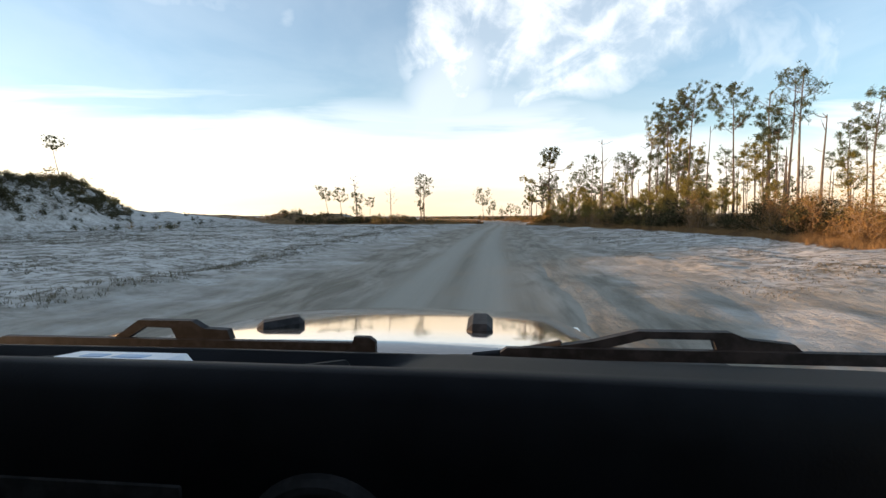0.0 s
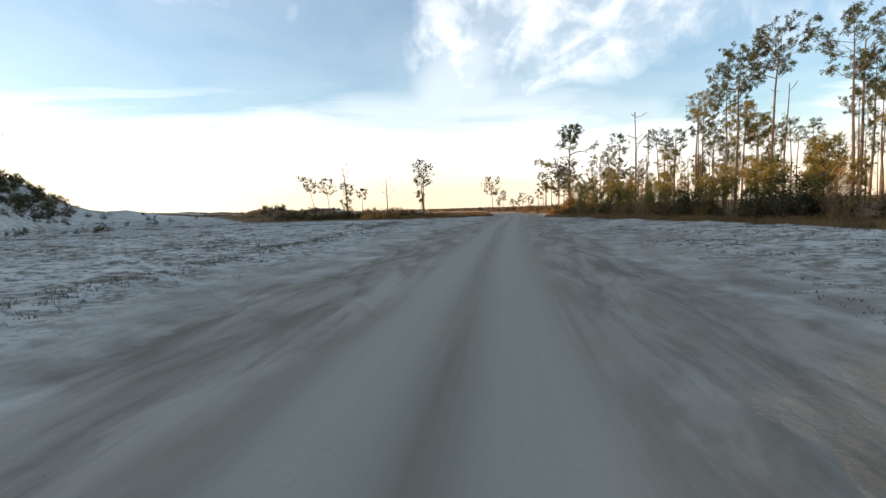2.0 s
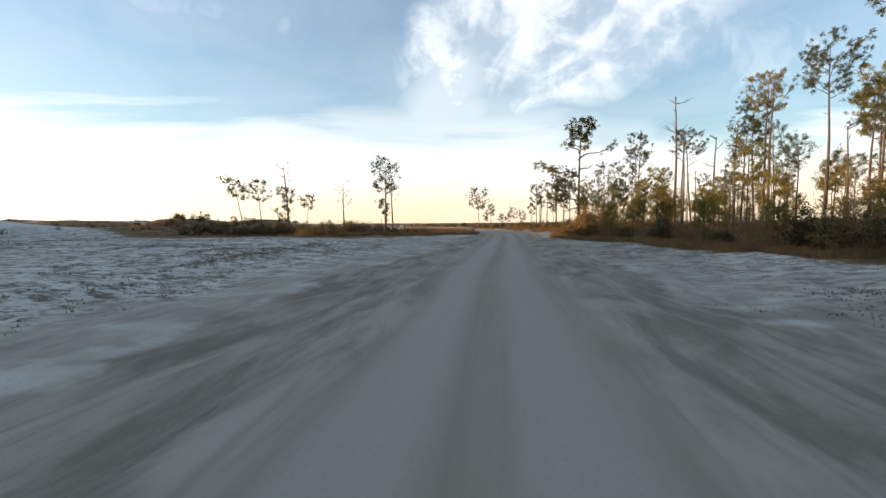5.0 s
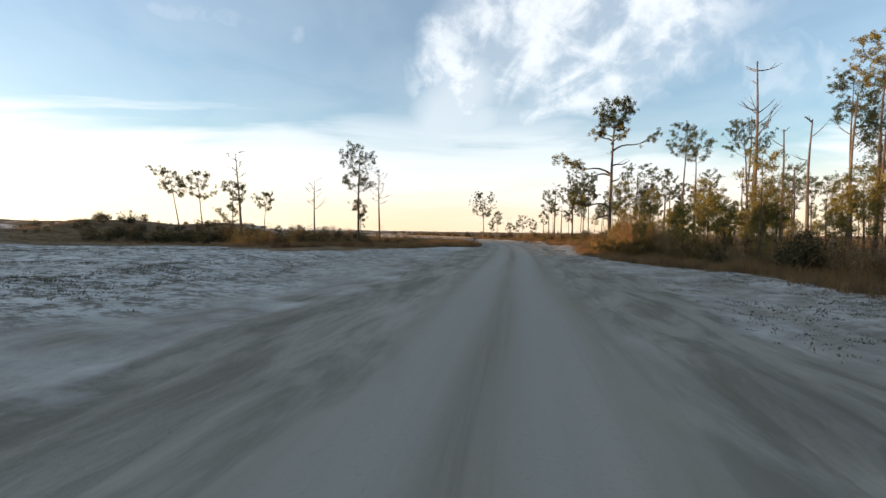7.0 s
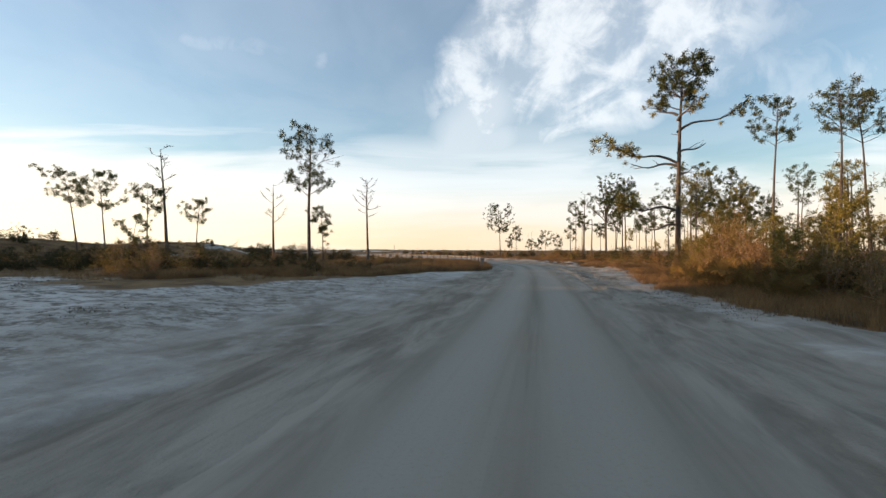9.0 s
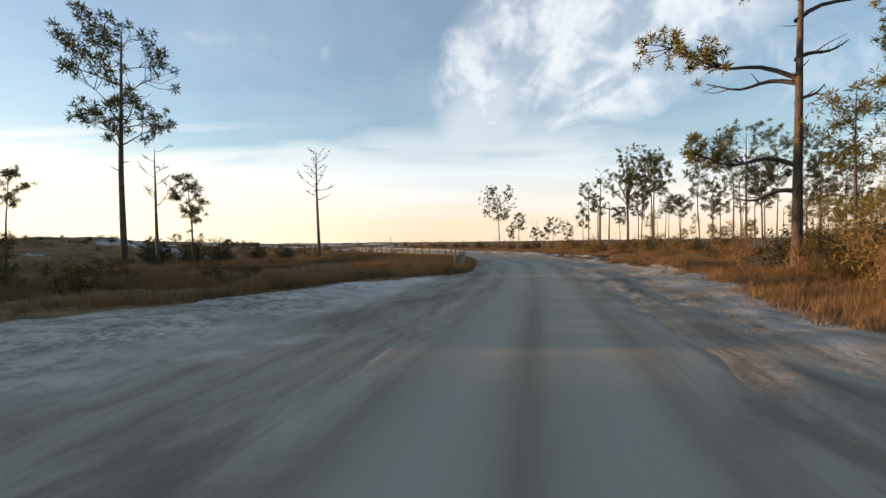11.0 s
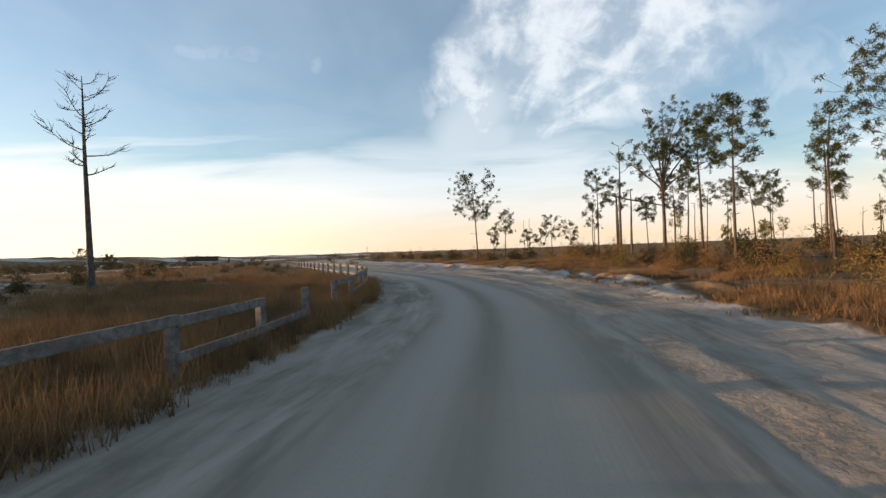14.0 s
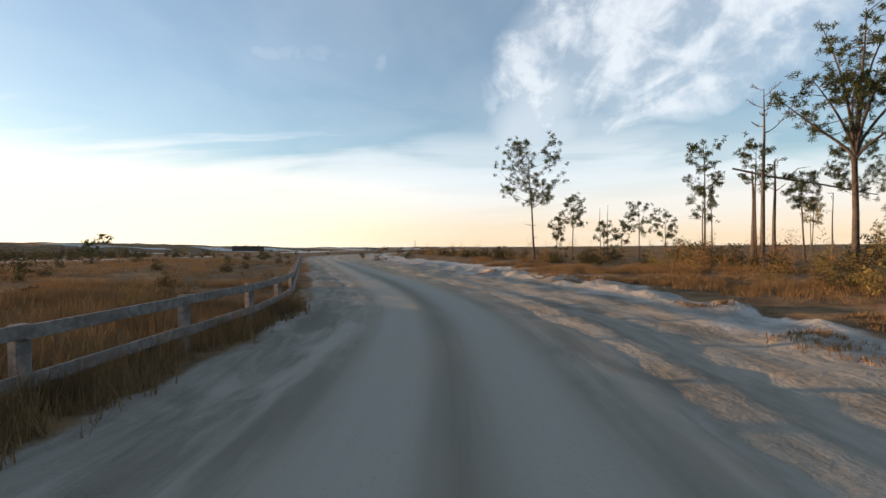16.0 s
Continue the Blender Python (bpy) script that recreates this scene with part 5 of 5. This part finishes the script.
# bonnet
prof = [(1.20, 1.300), (1.35, 1.295), (1.65, 1.262), (2.0, 1.225), (2.3, 1.190), (2.5, 1.160), (2.66, 1.110), (2.74, 1.030), (2.76, 0.92)]
us = np.linspace(-1, 1, 25)
v = []
for (y, z) in prof:
    half = 0.93 - 0.10 * (y - 1.2) / 1.5
    for u in us:
        v.append((CX - 0.07 + half * u, y, z - 0.03 * abs(u) ** 3 - 0.20 * max(0, abs(u) - 0.90) / 0.10 * 0.6 + 0.012 * math.cos(u * 1.5)))
bonnet = car_mesh("bonnet", v, grid_faces(len(prof), len(us)), M_PAINT, smooth_shade=True, label="glossy metallic bonnet that mirrors the sky")
bonnet.data.flip_normals()
so = bonnet.modifiers.new("thickness", "SOLIDIFY")
so.thickness = 0.012


def prism(outline, y0, y1):
    """A bar with the outline (x, z), from y0 to y1."""
    n = len(outline)
    v = [(x, y0, z) for x, z in outline] + [(x, y1, z) for x, z in outline]
    f = [tuple(range(n)), tuple(range(2 * n - 1, n - 1, -1))] + [(i + n, (i + 1) % n + n, (i + 1) % n, i) for i in range(n)]
    return v, f


# rubber bonnet stops
for x, y, turn in ((-0.045, 1.66, 0), (-0.80, 1.62, -62)):
    bm = bevel_box((0.095, 0.17, 0.085), 0.022)
    for vv in bm.verts:
        if vv.co.y < 0:
            vv.co.z -= 0.02
    part("bonnet_stop", bm, M_RUBBER, car).matrix_basis = pose(x, y, 1.288, -4, 0, turn)
# cowl with its grille slits
bm = bevel_box((1.9, 0.26, 0.03), 0.008)
cowl = part("cowl", bm, M_RUBBER, car)
cowl.matrix_basis = pose(CX, 1.10, 1.318, -6)
# wipers
def arc_bar(x0, x1, z0, z1, cap):
    """The slim rubber blade with a thicker end cap."""
    c = 0.05 if x1 > x0 else -0.05
    return [(x0, z0), (x0, z1 - 0.006), (x0 + c * 0.3, z1), (x1 - c * 1.2, z1), (x1 - c * 1.1, z1 + cap), (x1 - c * 0.3, z1 + cap), (x1, z1 + cap - 0.012), (x1, z0 - 0.006), (x1 - c * 1.2, z0 - 0.006), (x1 - c * 1.3, z0)]


left_hump = [(-1.03, 1.378), (-0.955, 1.428), (-0.80, 1.428), (-0.765, 1.408), (-0.70, 1.405), (-0.69, 1.378), (-0.845, 1.378), (-0.86, 1.408), (-0.935, 1.410), (-0.99, 1.378)]
right_hump = [(0.12, 1.374), (0.24, 1.392), (0.35, 1.420), (0.56, 1.420), (0.60, 1.404), (0.70, 1.394), (0.72, 1.374), (0.53, 1.374), (0.52, 1.402), (0.37, 1.402), (0.28, 1.378)]
for bar, hump, heel in ((arc_bar(-1.37, -0.295, 1.350, 1.380, 0.016), left_hump, -1.03), (arc_bar(1.05, 0.02, 1.350, 1.378, -0.002), right_hump, 0.15)):
    w = new("wiper")
    w.parent = car
    v, f = prism(bar, 1.10, 1.118)
    car_mesh("wiper_blade", v, f, M_RUBBER, w)
    v, f = prism(hump, 1.112, 1.135)
    car_mesh("blade_holder", v, f, M_RUBBER, w)
    v, f = tube([(heel + 0.02, 1.124, 1.382), (heel - 0.08, 1.15, 1.352), (heel - 0.20, 1.19, 1.325)], [0.012, 0.011, 0.011], 6)
    car_mesh("wiper_arm", v, f, M_RUBBER, w, True)
    w.empty_display_size = 0.1
# dashboard: one pad with a recessed tray over the middle and driver's side
xs_d = np.linspace(-1.40, 0.80, 60)
pad = [(0.66, 0.90), (0.66, 1.36), (0.666, 1.412), (0.684, 1.438), (0.70, 1.438), (0.74, 1.428), (0.760, 1.423), (0.775, 1.419), (0.93, 1.388), (0.955, 1.382), (0.98, 1.376), (1.03, 1.362), (1.06, 1.33)]
tray = {7: 1.335, 8: 1.328, 6: 1.40, 9: 1.345}
v = []
for x in xs_d:
    w = float(smooth(-0.10, -0.33, x) * smooth(-1.38, -1.30, x))
    for k2, (y, z) in enumerate(pad):
        drop = (z - tray[k2]) * w if k2 in tray else 0.0
        v.append((x, y, z - drop - 0.012 * max(0, x) - 0.004 * math.sin(x * 2)))
dash = car_mesh("dashboard", v, grid_faces(len(xs_d), len(pad)), M_VINYL, smooth_shade=True, label="black soft vinyl dashboard with a recessed tray")
so = dash.modifiers.new("thickness", "SOLIDIFY")
so.thickness = 0.015
so.offset = -1
for dy in (0.0, 0.008):
    v, f = tube([(x, 0.722 + dy, 1.4335 - 0.25 * dy - 0.012 * max(0, x) - 0.004 * math.sin(x * 2)) for x in np.linspace(-1.35, 0.75, 16)], [0.0022] * 16, 5)
    car_mesh("seam", v, f, M_RUBBER, dash, True)
for x in (-0.36, -0.98):
    bm = bevel_box((0.035, 0.17, 0.07), 0.012)
    part("tray_divider", bm, M_VINYL, dash).matrix_basis = pose(x, 0.88, 1.365, -10, 0, -28)
# round air vent and control panel on the face
bm = bmesh.new()
n1, n2 = 40, 10
ring = [[bm.verts.new((math.cos(a * 2 * math.pi / n1) * (0.115 + 0.018 * math.cos(b * 2 * math.pi / n2)), 0.018 * math.sin(b * 2 * math.pi / n2), math.sin(a * 2 * math.pi / n1) * (0.115 + 0.018 * math.cos(b * 2 * math.pi / n2)))) for b in range(n2)] for a in range(n1)]
for a in range(n1):
    for b in range(n2):
        bm.faces.new((ring[a][b], ring[(a + 1) % n1][b], ring[(a + 1) % n1][(b + 1) % n2], ring[a][(b + 1) % n2]))
vent = part("air_vent", bm, M_RUBBER, dash, "round glossy black air vent")
vent.matrix_basis = pose(-0.265, 0.645, 1.175)
for o in (-0.05, 0.0, 0.05):
    part("vent_slat", bevel_box((0.20 - abs(o), 0.012, 0.008), 0.002), M_RUBBER, vent).matrix_basis = pose(0, 0.01, o)
panel = part("control_panel", bevel_box((0.46, 0.02, 0.22), 0.008), M_RUBBER, dash, "black control panel with small grey marks")
panel.matrix_basis = pose(-0.72, 0.652, 1.17)
tx = bpy.data.curves.new("clock_text", "FONT")
tx.body, tx.size, tx.extrude = "6:55", 0.030, 0.0005
tx.materials.append(M_MARK)
clock = new("clock_text", tx)
clock.parent = panel
clock.matrix_basis = pose(-0.07, -0.0125, 0.040, 90, 0, 0)
for o, zz in ((-0.10, 0.0), (-0.03, 0.0), (0.05, 0.0), (0.13, 0.0)):
    part("mark", bevel_box((0.022, 0.002, 0.012), 0.0008), M_MARK, panel).matrix_basis = pose(o, -0.0115, zz)
# white packet in the tray
packet = new("paper_packet")
bm = bevel_box((0.29, 0.13, 0.062), 0.018)
part("wrapper", bm, M_WHITE, packet)
for o, w in ((-0.05, 0.05), (0.035, 0.07)):
    part("print", bevel_box((w, 0.03, 0.002), 0.0006), M_BLUE, packet).matrix_basis = pose(o, 0.0, 0.0315)
packet.matrix_basis = pose(-0.80, 0.865, 1.378, -7, 0, 0)
tagged(packet, "white paper packet with blue print lying in the tray", "packet")
# body, arches, wheels, rear and roof close the car round the seat
bm = bevel_box((1.84, 1.60, 0.48), 0.06)
part("front_body", bm, M_PAINT, car).matrix_basis = pose(CX, 1.95, 0.80)
# unseen side, rear and roof panels are added to keep the cabin dark
for o in (-0.93, 0.93):
    part("side_panel", bevel_box((0.06, 2.3, 0.62), 0.02), M_PAINT, car).matrix_basis = pose(CX + o, 0.0, 0.86)
    # screens above the doors, added to keep low sun off the dashboard
    reach_y = 0.99 if o < 0 else 0.46
    tall = 0.60 if o < 0 else 0.29
    part("door_sun_screen", bevel_box((0.05, reach_y + 1.1, tall), 0.02), M_PAINT, car).matrix_basis = pose(CX + o, (reach_y - 1.1) / 2, 1.17 + tall / 2)
    part("rear_post", bevel_box((0.07, 0.30, 0.90), 0.02), M_PAINT, car).matrix_basis = pose(CX + o, -1.0, 1.60)
part("rear_panel", bevel_box((1.86, 0.06, 1.45), 0.02), M_PAINT, car).matrix_basis = pose(CX, -1.15, 1.28)
part("floor_pan", bevel_box((1.86, 2.3, 0.05), 0.01), M_RUBBER, car).matrix_basis = pose(CX, 0.0, 0.58)
part("roof", bevel_box((1.95, 1.62, 0.06), 0.025), M_PAINT, car).matrix_basis = pose(CX, -0.42, 2.07)
for x in (CX - 0.82, CX + 0.82):
    for y in (2.15, -0.55):
        bm = bmesh.new()
        bmesh.ops.create_cone(bm, cap_ends=True, segments=36, radius1=0.40, radius2=0.40, depth=0.27)
        bmesh.ops.bevel(bm, geom=[e for e in bm.edges if len(e.link_faces) == 2 and any(len(q.verts) > 4 for q in e.link_faces)], offset=0.05, segments=3, affect="EDGES")
        tyre = part("tyre", bm, M_RUBBER, car)
        tyre.matrix_basis = pose(x, y, 0.40, 0, 90, 0)
        bm = bmesh.new()
        bmesh.ops.create_cone(bm, cap_ends=True, segments=24, radius1=0.22, radius2=0.20, depth=0.29)
        part("rim", bm, M_RIM, tyre)
